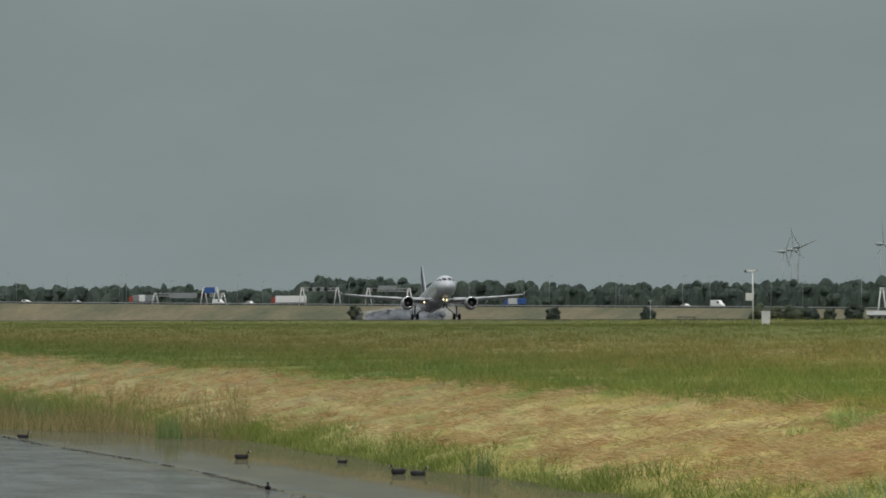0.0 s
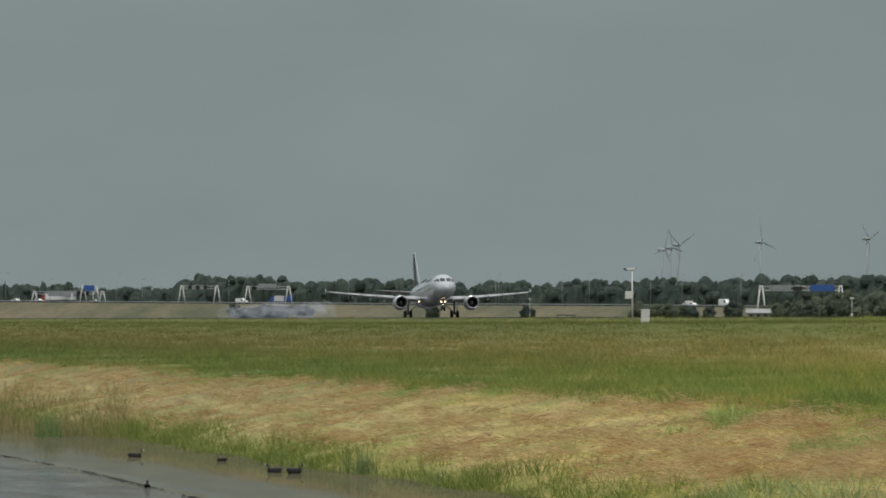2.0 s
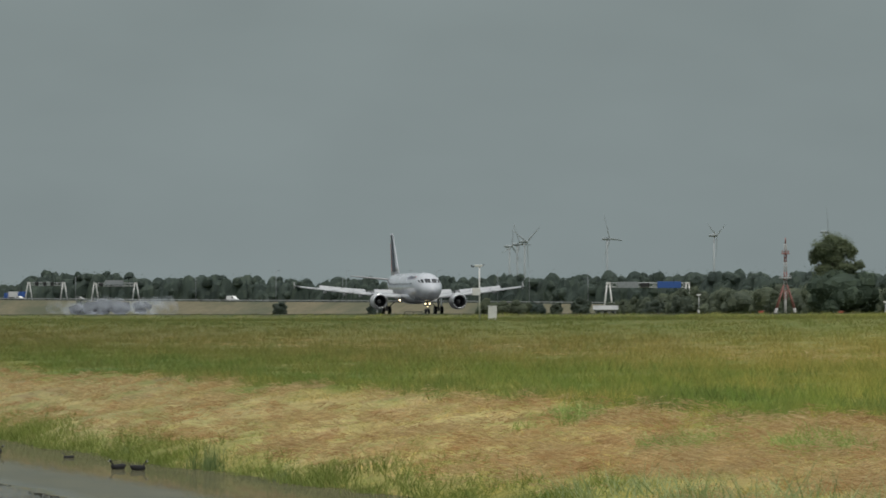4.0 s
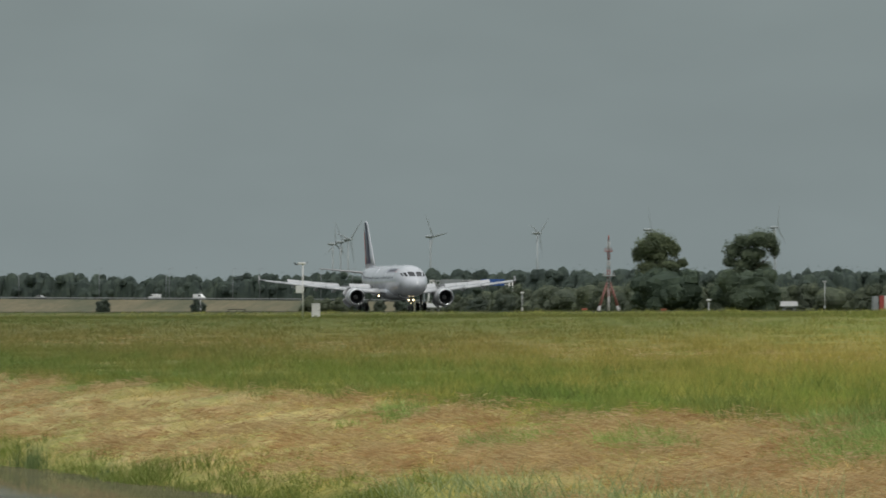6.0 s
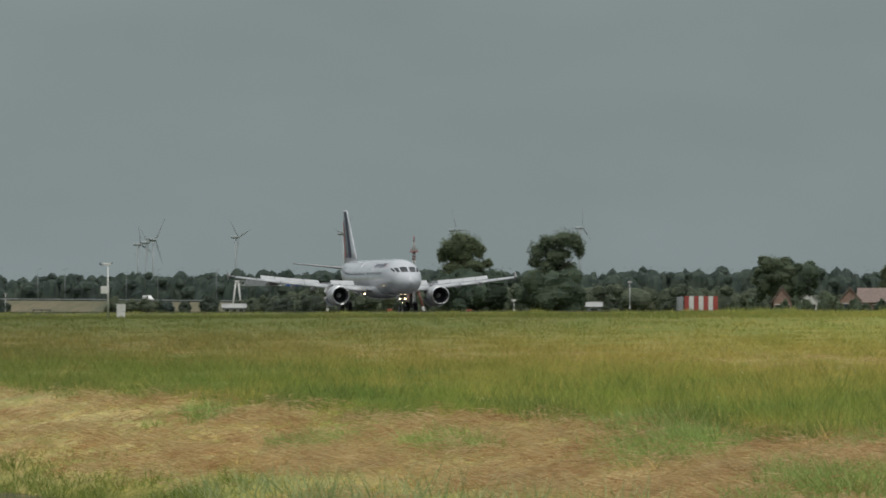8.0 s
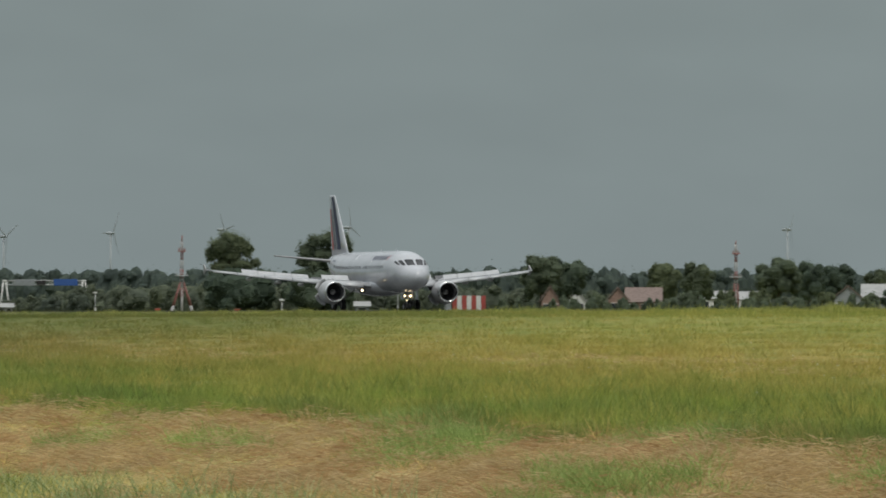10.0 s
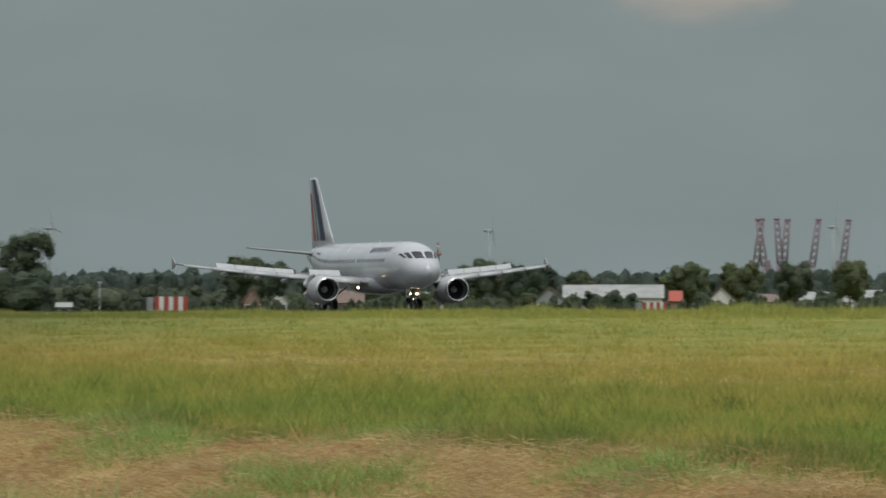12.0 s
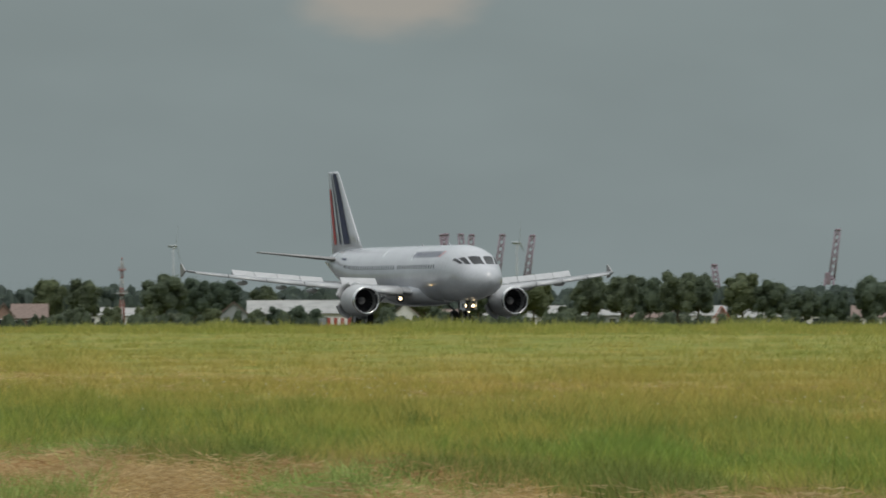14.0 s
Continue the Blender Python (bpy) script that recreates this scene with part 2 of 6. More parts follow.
def make_water_material():
    m, nt, b = shader("canal_water", 0.06)
    geo, u = across_node(nt)
    near = band_noise(nt, geo, 0.5, 0.1, 3)
    algae = nt.nodes.new("ShaderNodeMath")
    algae.operation = "MULTIPLY_ADD"
    nt.links.new(near, algae.inputs[0])
    algae.inputs[1].default_value = 1.2
    nt.links.new(u, algae.inputs[2])
    edge = nt.nodes.new("ShaderNodeMapRange")
    edge.inputs[1].default_value, edge.inputs[2].default_value = 15.4, 16.6
    nt.links.new(algae.outputs[0], edge.inputs[0])
    nt.links.new(mixed(nt, edge.outputs[0], (0.02, 0.025, 0.026), (0.075, 0.07, 0.035)), b.inputs["Base Color"])
    b.inputs["IOR"].default_value = 1.33
    streak = ramp_node(nt, band_noise(nt, geo, 1.6, 0.35, 5), [(0.38, (0.05, 0.05, 0.05)), (0.66, (0.32, 0.32, 0.32))])
    nt.links.new(streak, b.inputs["Specular IOR Level"])
    rip = band_noise(nt, geo, 2.2, 4.2, 3)
    calm = nt.nodes.new("ShaderNodeMapRange")
    calm.inputs[1].default_value, calm.inputs[2].default_value = 15.5, 16.1
    calm.inputs[3].default_value, calm.inputs[4].default_value = 1.0, 0.0012
    nt.links.new(algae.outputs[0], calm.inputs[0])
    n = nt.nodes.new("ShaderNodeBump")
    n.inputs["Distance"].default_value = 0.22
    gust = ramp_node(nt, band_noise(nt, geo, 0.9, 0.22, 4), [(0.35, (0.15, 0.15, 0.15)), (0.65, (1, 1, 1))])
    both = nt.nodes.new("ShaderNodeMath")
    both.operation = "MULTIPLY"
    nt.links.new(calm.outputs[0], both.inputs[0])
    nt.links.new(gust, both.inputs[1])
    nt.links.new(both.outputs[0], n.inputs["Strength"])
    rough = nt.nodes.new("ShaderNodeMapRange")
    rough.inputs[3].default_value, rough.inputs[4].default_value = 0.07, 0.02
    nt.links.new(edge.outputs[0], rough.inputs[0])
    nt.links.new(rough.outputs[0], b.inputs["Roughness"])
    nt.links.new(rip, n.inputs["Height"])
    nt.links.new(n.outputs[0], b.inputs["Normal"])
    # a film of algae dulls the sheltered water by the bank
    film, mx, share = nt.nodes.new("ShaderNodeBsdfDiffuse"), nt.nodes.new("ShaderNodeMixShader"), nt.nodes.new("ShaderNodeMapRange")
    scum = ramp_node(nt, band_noise(nt, geo, 0.8, 0.2, 5), [(0.3, (0.075, 0.075, 0.05)), (0.7, (0.125, 0.115, 0.065))])
    nt.links.new(scum, film.inputs[0])
    share.inputs[3].default_value, share.inputs[4].default_value = 0.12, 0.66
    nt.links.new(edge.outputs[0], share.inputs[0])
    nt.links.new(share.outputs[0], mx.inputs[0])
    nt.links.new(b.outputs[0], mx.inputs[1])
    nt.links.new(film.outputs[0], mx.inputs[2])
    nt.links.new(mx.outputs[0], nt.nodes["Material Output"].inputs["Surface"])
    return m


MEADOW, BLADES, WATER = make_ground_material(), make_grass_material(), make_water_material()
# leaf tones raised and greyed: distance haze is put into their colour
LEAF_DARK = foliage("wood_leaves", (0.1, 0.122, 0.1), (0.122, 0.148, 0.115), (0.14, 0.168, 0.122), 0.12)
LEAF_MID = foliage("tree_leaves", (0.09, 0.115, 0.078), (0.136, 0.17, 0.112), (0.158, 0.192, 0.12), 0.2)
BARK = painted("bark", (0.09, 0.07, 0.05), 0.9, 0, 0.4, 3)
ASPHALT = painted("asphalt", (0.06, 0.06, 0.06), 0.9, 0, 0.3, 0.3)
CONCRETE = painted("runway_asphalt", (0.085, 0.085, 0.08), 0.9, 0, 0.25, 0.2)
WHITE = painted("white_paint", (0.62, 0.62, 0.6), 0.4, 0, 0.12)
RED = painted("red_paint", (0.33, 0.06, 0.05), 0.45, 0, 0.2)
# mast red and white, muted in the colour to stand in for haze
HAZED_WHITE = painted("hazed_white", (0.42, 0.41, 0.4), 0.6, 0, 0.2)
HAZED_RED = painted("hazed_red", (0.27, 0.11, 0.095), 0.6, 0, 0.2)
STEEL = painted("galvanised_steel", (0.42, 0.43, 0.43), 0.5, 0.4, 0.2)
DARK = painted("dark_rubber", (0.02, 0.02, 0.02), 0.8, 0, 0.2)


# ---- building blocks ----
def mesh_object(name, bm, material, parent=None, label=""):
    me = bpy.data.meshes.new(name)
    bm.to_mesh(me)
    bm.free()
    for m in material if isinstance(material, (list, tuple)) else [material]:
        me.materials.append(m)
    ob = new(name, me)
    ob.parent = parent
    if label:
        tagged(ob, label)
    return ob


def part(name, bm, material, parent, label=""):
    return mesh_object(name, bm, material, parent, label)


def thing(name, place, label, category, group="", turn=0.0):
    ob = new(name)
    ob.empty_display_size = 0.5
    ob.matrix_world = Matrix.Translation(place) @ pose(0, 0, 0, 0, 0, turn)
    return tagged(ob, label, category, group)


def box(bm, x0, x1, y0, y1, z0, z1, bevel=0.0, m=None):
    vs = [bm.verts.new((x, y, z)) for z in (z0, z1) for x, y in ((x0, y0), (x1, y0), (x1, y1), (x0, y1))]
    fs = [bm.faces.new([vs[i] for i in q]) for q in ((3, 2, 1, 0), (4, 5, 6, 7), (0, 1, 5, 4), (1, 2, 6, 5), (2, 3, 7, 6), (3, 0, 4, 7))]
    if bevel:
        es = list({e for f in fs for e in f.edges})
        r = bmesh.ops.bevel(bm, geom=es, offset=bevel, segments=1, affect="EDGES")
        vs = list({v for f in r["faces"] for v in f.verts} | {v for v in vs if v.is_valid})
    if m is not None:
        bmesh.ops.transform(bm, matrix=m, verts=[v for v in vs if v.is_valid])
    return bm


def tube(bm, a, b, ra, rb=None, n=8, caps=True):
    """A tapered round bar from a to b."""
    rb = ra if rb is None else rb
    a, b = Vector(a), Vector(b)
    q = (b - a).to_track_quat("Z", "Y")
    rings = []
    for p, r in ((a, ra), (b, rb)):
        rings.append([bm.verts.new(p + q @ Vector((r * math.cos(2 * math.pi * i / n), r * math.sin(2 * math.pi * i / n), 0))) for i in range(n)])
    for i in range(n):
        f = bm.faces.new((rings[0][i], rings[0][(i + 1) % n], rings[1][(i + 1) % n], rings[1][i]))
        f.smooth = n > 5
    if caps:
        bm.faces.new(rings[0][::-1])
        bm.faces.new(rings[1])
    return bm


def loft(bm, rings, close_ends=True, smooth=True):
    """Skin over rings of equal count."""
    vs = [[bm.verts.new(p) for p in r] for r in rings]
    n = len(vs[0])
    for a, b in zip(vs, vs[1:]):
        for i in range(n):
            f = bm.faces.new((a[i], a[(i + 1) % n], b[(i + 1) % n], b[i]))
            f.smooth = smooth
    if close_ends:
        for r in (vs[0], vs[-1]):
            try:
                bm.faces.new(r)
            except ValueError:
                pass
    bmesh.ops.recalc_face_normals(bm, faces=bm.faces)
    return bm


def soup(name, verts, faces, material, parent=None, smooth=False):
    """One mesh from numpy arrays of corners and quads or triangles."""
    me = bpy.data.meshes.new(name)
    k = faces.shape[1]
    me.vertices.add(len(verts))
    me.vertices.foreach_set("co", np.asarray(verts, dtype=np.float32).ravel())
    me.loops.add(faces.size)
    me.loops.foreach_set("vertex_index", np.asarray(faces, dtype=np.int32).ravel())
    me.polygons.add(len(faces))
    me.polygons.foreach_set("loop_start", np.arange(0, faces.size, k, dtype=np.int32))
    me.polygons.foreach_set("loop_total", np.full(len(faces), k, dtype=np.int32))
    me.update(calc_edges=True)
    me.validate()
    me.materials.append(material)
    if smooth:
        me.polygons.foreach_set("use_smooth", np.ones(len(faces), dtype=bool))
    ob = new(name, me)
    ob.parent = parent
    return ob

# ---- the ground: canal bed, banks, meadow, runway strip and plain, one sheet to the horizon ----
PROFILE_U = [-6000, -400, -60, -12, -4, 3, 6, 8, 18.5, 20.3, 20.9, 21.8, 27, 29, 38, 60, 100, 135, 150, 154, 203, 212, 260, 400, 6000]
PROFILE_Z = [-0.2, 0.6, 1.2, 1.45, 1.45, 1.3, 0.6, -0.9, -0.9, -0.25, 0.05, 0.4, 1.36, 1.42, 1.66, 2.0, 2.54, 3.0, 3.22, 3.33, 3.33, 3.15, 3.05, 2.96, 2.9]


def ground_z(u, v, rough=True):
    """Height of the ground at u across and v along (arrays or numbers)."""
    z = np.interp(u, PROFILE_U, PROFILE_Z)
    if rough:
        fade = np.clip((u - 20.0) / 3.0, 0, 1) * np.clip((150.0 - u) / 25.0, 0, 1)
        dip = np.interp(v, [400, 450, 560, 700, 1000, 2000], [0.05, 0.05, 0.0, -0.2, -0.5, -0.5])
        z = z + dip * np.clip((u - 80.0) / 30.0, 0, 1) * np.clip((155.0 - u) / 6.0, 0, 1)
        z = z + fade * np.interp(u, [20, 29, 45], [1.0, 0.8, 0.25]) * (0.07 * np.sin(0.21 * v + 0.9 * np.sin(0.05 * v) + 0.35 * u) + 0.05 * np.sin(0.47 * v - 0.6 * u) + 0.04 * np.sin(1.1 * v + 0.8 * u))
    return z


def shore_wave(v):
    return 0.18 * np.sin(0.11 * v) + 0.14 * np.sin(0.31 * v + 1.0) + 0.1 * np.sin(0.83 * v)


def build_ground():
    us = np.unique(np.concatenate([[-6000, -2500, -1000, -400, -150, -60, -30, -12, -8, -4, 0, 3, 5, 6, 7, 8, 12, 16], np.arange(18.5, 42, 0.45), np.arange(42, 150, 3.0),
                                   [150, 152, 154, 156, 165, 178, 190, 201, 203, 207, 212, 230, 260, 320, 400, 700, 1300, 2500, 4000, 6000]]))
    vs = np.unique(np.concatenate([[-6000, -3000, -1000, -300, -100, -40, 0], np.arange(20, 340, 0.9), np.arange(340, 900, 6.0), np.arange(900, 2200, 50.0), [2600, 3200, 4000, 5000, 6000]]))
    U, V = np.meshgrid(us, vs, indexing="ij")
    shift = shore_wave(V) * np.exp(-((U - 21) / 4.0) ** 2)
    Z = ground_z(U - shift, V)
    X, Y = ACROSS.x * U + ALONG.x * V, ACROSS.y * U + ALONG.y * V
    verts = np.stack([X, Y, Z], -1).reshape(-1, 3)
    a, b = len(us), len(vs)
    i, j = np.meshgrid(np.arange(a - 1), np.arange(b - 1), indexing="ij")
    k = (i * b + j).ravel()
    faces = np.stack([k, k + b, k + b + 1, k + 1], -1)
    g = soup("ground", verts, faces, MEADOW, smooth=True)
    tagged(g, "dry summer meadow with straw bank, green strip and flat airfield plain", "ground", kind="structure")


def strip(name, u0, u1, v0, v1, z, material, label, category, thick=0.25):
    bm = bmesh.new()
    vs = [bm.verts.new(uv(u, v, zz)) for zz in (z - thick, z) for u, v in ((u0, v0), (u1, v0), (u1, v1), (u0, v1))]
    for q in ((3, 2, 1, 0), (4, 5, 6, 7), (0, 1, 5, 4), (1, 2, 6, 5), (2, 3, 7, 6), (3, 0, 4, 7)):
        bm.faces.new([vs[i] for i in q])
    bmesh.ops.recalc_face_normals(bm, faces=bm.faces)
    return tagged(mesh_object(name, bm, material), label, category, kind="structure")


build_ground()
strip("water", 4.0, 23.0, -300, 900, 0.0, WATER, "grey canal water, rippled in mid-channel and calm with algae by the bank", "water", 0.4)
strip("runway", RUNWAY_U - 22.5, RUNWAY_U + 22.5, -1500, 3200, RUNWAY_Z, CONCRETE, "dark worn runway pavement level with the grass", "runway", 0.1)

# ---- trees, woods and shrubs ----
def leaf_quads(rng, p, out, size, scatter=0.55):
    """Leaf sprays at p that face outwards and upwards, with scatter."""
    n = len(p)
    face = out + np.array([0, 0, 0.9]) + rng.normal(size=(n, 3)) * scatter
    a = np.cross(face, rng.normal(size=(n, 3)))
    a /= np.linalg.norm(a, axis=1)[:, None] + 1e-6
    b = np.cross(face, a)
    b /= np.linalg.norm(b, axis=1)[:, None] + 1e-6
    s = rng.uniform(0.6, 1.4, (n, 1)) * size
    return np.stack([p - a * s, p - b * s * 0.6, p + a * s, p + b * s * 0.6], 1)


def cube_sphere(n):
    """Quads of a sphere, n by n on each of six sides; shape (6 n n, 4, 3)."""
    t = np.tan(np.linspace(-math.pi / 4, math.pi / 4, n + 1))
    out = []
    for axis in range(3):
        for sign in (-1, 1):
            for i in range(n):
                for j in range(n):
                    q = []
                    for a, b in ((i, j), (i + 1, j), (i + 1, j + 1), (i, j + 1))[::sign]:
                        p = [0.0, 0.0, 0.0]
                        p[axis], p[(axis + 1) % 3], p[(axis + 2) % 3] = sign, t[a], t[b]
                        q.append(p)
                    out.append(q)
    out = np.array(out)
    return out / np.linalg.norm(out, axis=2)[..., None]


BALL, FINE_BALL = cube_sphere(3), cube_sphere(6)


def lobe(rng, centre, radii, leaves, size, heart=0.74, ball=BALL):
    """One bough of a crown: a lumpy heart of close foliage under a coat of loose leaf sprays."""
    centre, radii = np.array(centre, dtype=float), np.array(radii, dtype=float)
    k, ph = rng.normal(size=(3, 3)) * 3.2, rng.uniform(0, 6.28, 3)

    def lumps(d):
        return 1 + 0.11 * np.sin(d @ k.T + ph).sum(-1, keepdims=True)

    core = centre + ball * lumps(ball) * radii * heart
    d = rng.normal(size=(leaves, 3))
    d /= np.linalg.norm(d, axis=1)[:, None]
    p = centre + d * lumps(d) * radii * rng.uniform(heart - 0.04, 1.06, (leaves, 1))
    return np.concatenate([core, leaf_quads(rng, p, d, size, 0.45)])


def quads(name, q, material, parent=None):
    v = q.reshape(-1, 3)
    return soup(name, v, np.arange(len(v)).reshape(-1, 4), material, parent)


def tree_crown(seed, height, width, clear, boughs=9, leaves=150, size=0.3, boughs_at=None, heart=0.86):
    """A crown of overlapping boughs between the heights clear and height, or of the boughs given as (x, z, rx, rz)."""
    rng = np.random.default_rng(seed)
    half = (height - clear) / 2
    q = []
    if boughs_at:
        for x, z, rx, rz in boughs_at:
            q.append(lobe(rng, (x, rng.uniform(-0.5, 0.5) * rx, z), (rx, rx, rz), leaves, size, 0.7))
    else:
        q.append(lobe(rng, (0, 0, clear + half), (width * 0.43, width * 0.43, half * 0.9), leaves * 3, size, heart, FINE_BALL))
        turn = rng.uniform(0, 6.28)
        for i in range(boughs):
            a = turn + 2.4 * i
            f = (i + 0.5) / boughs
            c = 0.1 + 0.8 * f
            r = width * 0.36 * math.sqrt(max(0.05, 1 - (2 * c - 1) ** 2)) * rng.uniform(0.85, 1.1)
            w = width * rng.uniform(0.12, 0.2)
            q.append(lobe(rng, (r * math.cos(a), r * math.sin(a), clear + 2 * half * c), (w, w, w * rng.uniform(0.8, 1.1)), leaves, size, heart))
    q = np.concatenate(q)
    if not boughs_at:
        top = np.percentile(q[:, :, 2], 99.7)
        q[:, :, 2] = clear + (q[:, :, 2] - clear) * (height - clear) / (top - clear)
    return q[q[:, :, 2].min(1) > 0.02]


def make_tree(name, place, height, width, clear, seed, material, label, group="", category="tree", size=0.3, boughs=9, leaves=150, boughs_at=None):
    t = thing(name, place, label, category, group, turn=0 if boughs_at else (seed * 47) % 360)
    rng = np.random.default_rng(seed + 900)
    bm = bmesh.new()
    r = height * 0.018 + 0.05
    top = max(clear + (height - clear) * 0.6, 0.5)
    tube(bm, (0, 0, -0.25), (0, 0, 0.5), r * 1.5, r, 8)
    tube(bm, (0, 0, 0.5), (rng.uniform(-0.3, 0.3), rng.uniform(-0.3, 0.3), top), r, r * 0.35, 8)
    for k in range(6):
        a, z = k * 1.05 + rng.uniform(-0.3, 0.3), max(clear, 0.4) + (top - max(clear, 0.4)) * rng.uniform(0, 0.7)
        tube(bm, (0, 0, z * 0.8), (math.cos(a) * width * 0.33, math.sin(a) * width * 0.33, z * 0.8 + (height - clear) * 0.28), r * 0.42, r * 0.12, 5)
    part("trunk", bm, BARK, t)
    quads("crown", tree_crown(seed, height, width, clear, boughs, leaves, size, boughs_at), material, t)
    return t


WOOD_MARK = [-260, 20, 140, 155, 170, 340, 352, 528, 542, 735, 750, 1005, 1015, 1100, 1500, 1640, 1850, 2200, 2450, 2700, 3100, 3500, 4000, 4450]
WOOD_TOP = [491, 490, 491, 503, 489, 488, 499, 498, 475, 475, 484, 486, 492, 486, 480, 474, 474, 474, 472, 475, 478, 476, 474, 474]


def wood_distance(mark):
    return float(np.interp(mark, [-260, 888, 1300, 1700, 2000, 4450], [3500, 3250, 3120, 2950, 2780, 2700]))


def build_far_wood():
    rng = np.random.default_rng(5)
    q = []
    for row in range(2):
        mark = -260.0
        while mark < 4450:
            d = wood_distance(mark) + row * 12 + rng.uniform(-4, 4)
            h = max(4.0, (557.5 - np.interp(mark, WOOD_MARK, WOOD_TOP)) * d / MARKS * (rng.uniform(0.93, 1.04) - 0.12 * (1 - row) * rng.uniform()))
            w = h * rng.uniform(0.7, 1.0)
            p = spot(mark, d, 2.9)
            q.append(tree_crown(int(rng.integers(1e6)), h, w, -0.6 * h, 6, 60, 0.3, heart=0.86) + np.array(p))
            mark += w * MARKS / d * rng.uniform(0.3, 0.48)
    ob = quads("far_wood", np.concatenate(q), LEAF_DARK)
    tagged(ob, "long dark green belt of woodland behind the airfield", "woodland", kind="stuff")


def build_shrub_belt():
    """Unbroken low scrub in front of the wood, beyond the runway."""
    rng = np.random.default_rng(8)
    q = []
    for row in range(2):
        mark = 1560.0
        while mark < 4450:
            d = float(np.interp(mark, [1560, 2000, 2600, 4450], [1900, 1600, 1540, 1520])) + row * 15 + rng.uniform(-6, 6)
            top = np.interp(mark, [1560, 1750, 1900, 2450, 2600, 2700, 3300, 4450], [530, 506, 500, 505, 522, 524, 524, 518]) + rng.uniform(-7, 8)
            h = (557.5 - top) * d / MARKS
            w = h * rng.uniform(1.1, 1.9)
            c = tree_crown(int(rng.integers(1e6)), h * 1.02, w, -0.35 * h, 7, 80, 0.27, heart=0.8)
            q.append(c + np.array(spot(mark, d, 2.85)))
            mark += w * MARKS / d * rng.uniform(0.45, 0.75) * (1.0 if mark < 2500 else 1.35)
    tagged(quads("scrub_belt", np.concatenate(q), LEAF_DARK), "dark green scrub and hedgerow beyond the runway", "shrubs", kind="stuff")


def build_front_hedge():
    """Loose garden hedges and shrubs before the houses."""
    rng = np.random.default_rng(18)
    q = []
    mark = 2440.0
    while mark < 4450:
        d = 1215 + rng.uniform(-15, 15)
        h = rng.uniform(1.6, 3.6)
        w = h * rng.uniform(0.6, 1.0)
        q.append(tree_crown(int(rng.integers(1e6)), h, w, -0.5 * h, 4, 70, 0.17) + np.array(spot(mark, d, 2.9)))
        mark += w * MARKS / d * rng.uniform(0.5, 1.2)
    tagged(quads("garden_hedge", np.concatenate(q), LEAF_MID), "loose green hedge and shrubs before the houses", "shrubs", kind="stuff")


build_far_wood()
build_shrub_belt()
build_front_hedge()


def skyline_tree(mark, top, width, d, clear, seed, material=LEAF_MID, **k):
    h = (557.5 - top) * d / MARKS + 0.15
    return make_tree(k.pop("name", "tree"), spot(mark, d, EYE - 0.15), h, width * d / MARKS, clear * h, seed, material, **k)


def open_crown(d, rows):
    """Boughs given in skyline marks beside and above the foot, as metres."""
    return [tuple(x * d / MARKS for x in r) for r in rows]


skyline_tree(1956, 407, 88, 1500, 0.42, 11, label="tall broadleaf tree with an open ragged crown over scrub", leaves=800, size=0.2, boughs_at=open_crown(1500, [
    (-18, 122, 24, 20), (14, 126, 26, 20), (-2, 134, 22, 15), (32, 116, 12, 15), (-32, 108, 11, 14), (0, 104, 32, 17), (46, 92, 11, 8), (22, 88, 26, 12), (-14, 86, 22, 12), (30, 76, 18, 10), (-20, 72, 20, 10)]))
skyline_tree(1978, 472, 130, 1495, 0.0, 12, label="dense dark green tree below the taller crowns", leaves=260, size=0.24)
skyline_tree(2124, 402, 100, 1500, 0.38, 13, label="tall broadleaf tree with a leaning ragged crown over scrub", leaves=800, size=0.2, boughs_at=open_crown(1500, [
    (-30, 112, 19, 20), (-14, 130, 23, 18), (12, 134, 26, 19), (33, 132, 16, 16), (42, 116, 10, 13), (4, 108, 32, 18), (-38, 94, 11, 9), (-10, 90, 25, 14), (16, 86, 22, 12), (-24, 74, 20, 10), (6, 70, 26, 11)]))
skyline_tree(2116, 474, 140, 1490, 0.0, 14, label="dense dark green tree below the taller crowns", leaves=260, size=0.24)
ROUND = [(2508, 453, 82), (2556, 459, 74), (2725, 466, 62), (2786, 466, 66), (2928, 457, 88), (2982, 464, 72), (3035, 469, 62), (3105, 479, 52), (3294, 464, 88),
         (3388, 464, 80), (3484, 461, 72), (3582, 460, 72), (3680, 459, 66), (3738, 459, 68), (3787, 463, 64), (3836, 453, 68), (3873, 455, 62), (3951, 455, 76), (4002, 468, 66),
         (4062, 486, 60), (4112, 488, 60), (4186, 462, 84), (4262, 459, 84)]
for i, (m_, t_, w_) in enumerate(ROUND):
    skyline_tree(m_, t_, w_, 1320 + 23 * (i % 3), 0.3, 30 + i, label="round-crowned roadside tree in full summer leaf", group="roadside trees", size=0.19, leaves=230, boughs=14)
for i, (m_, w_, t_) in enumerate([(630, 27, 538), (979, 28, 541), (1147, 30, 541), (1355, 62, 534), (1402, 50, 538), (1432, 36, 541), (1468, 24, 543), (1512, 40, 532), (1640, 40, 536), (1690, 44, 530)]):
    skyline_tree(m_, t_ - 10, w_, 1640, -0.1, 70 + i, material=LEAF_DARK, name="bush", category="bush", label="rounded dark green bush at the foot of the motorway bank", group="bushes by the motorway", size=0.2)

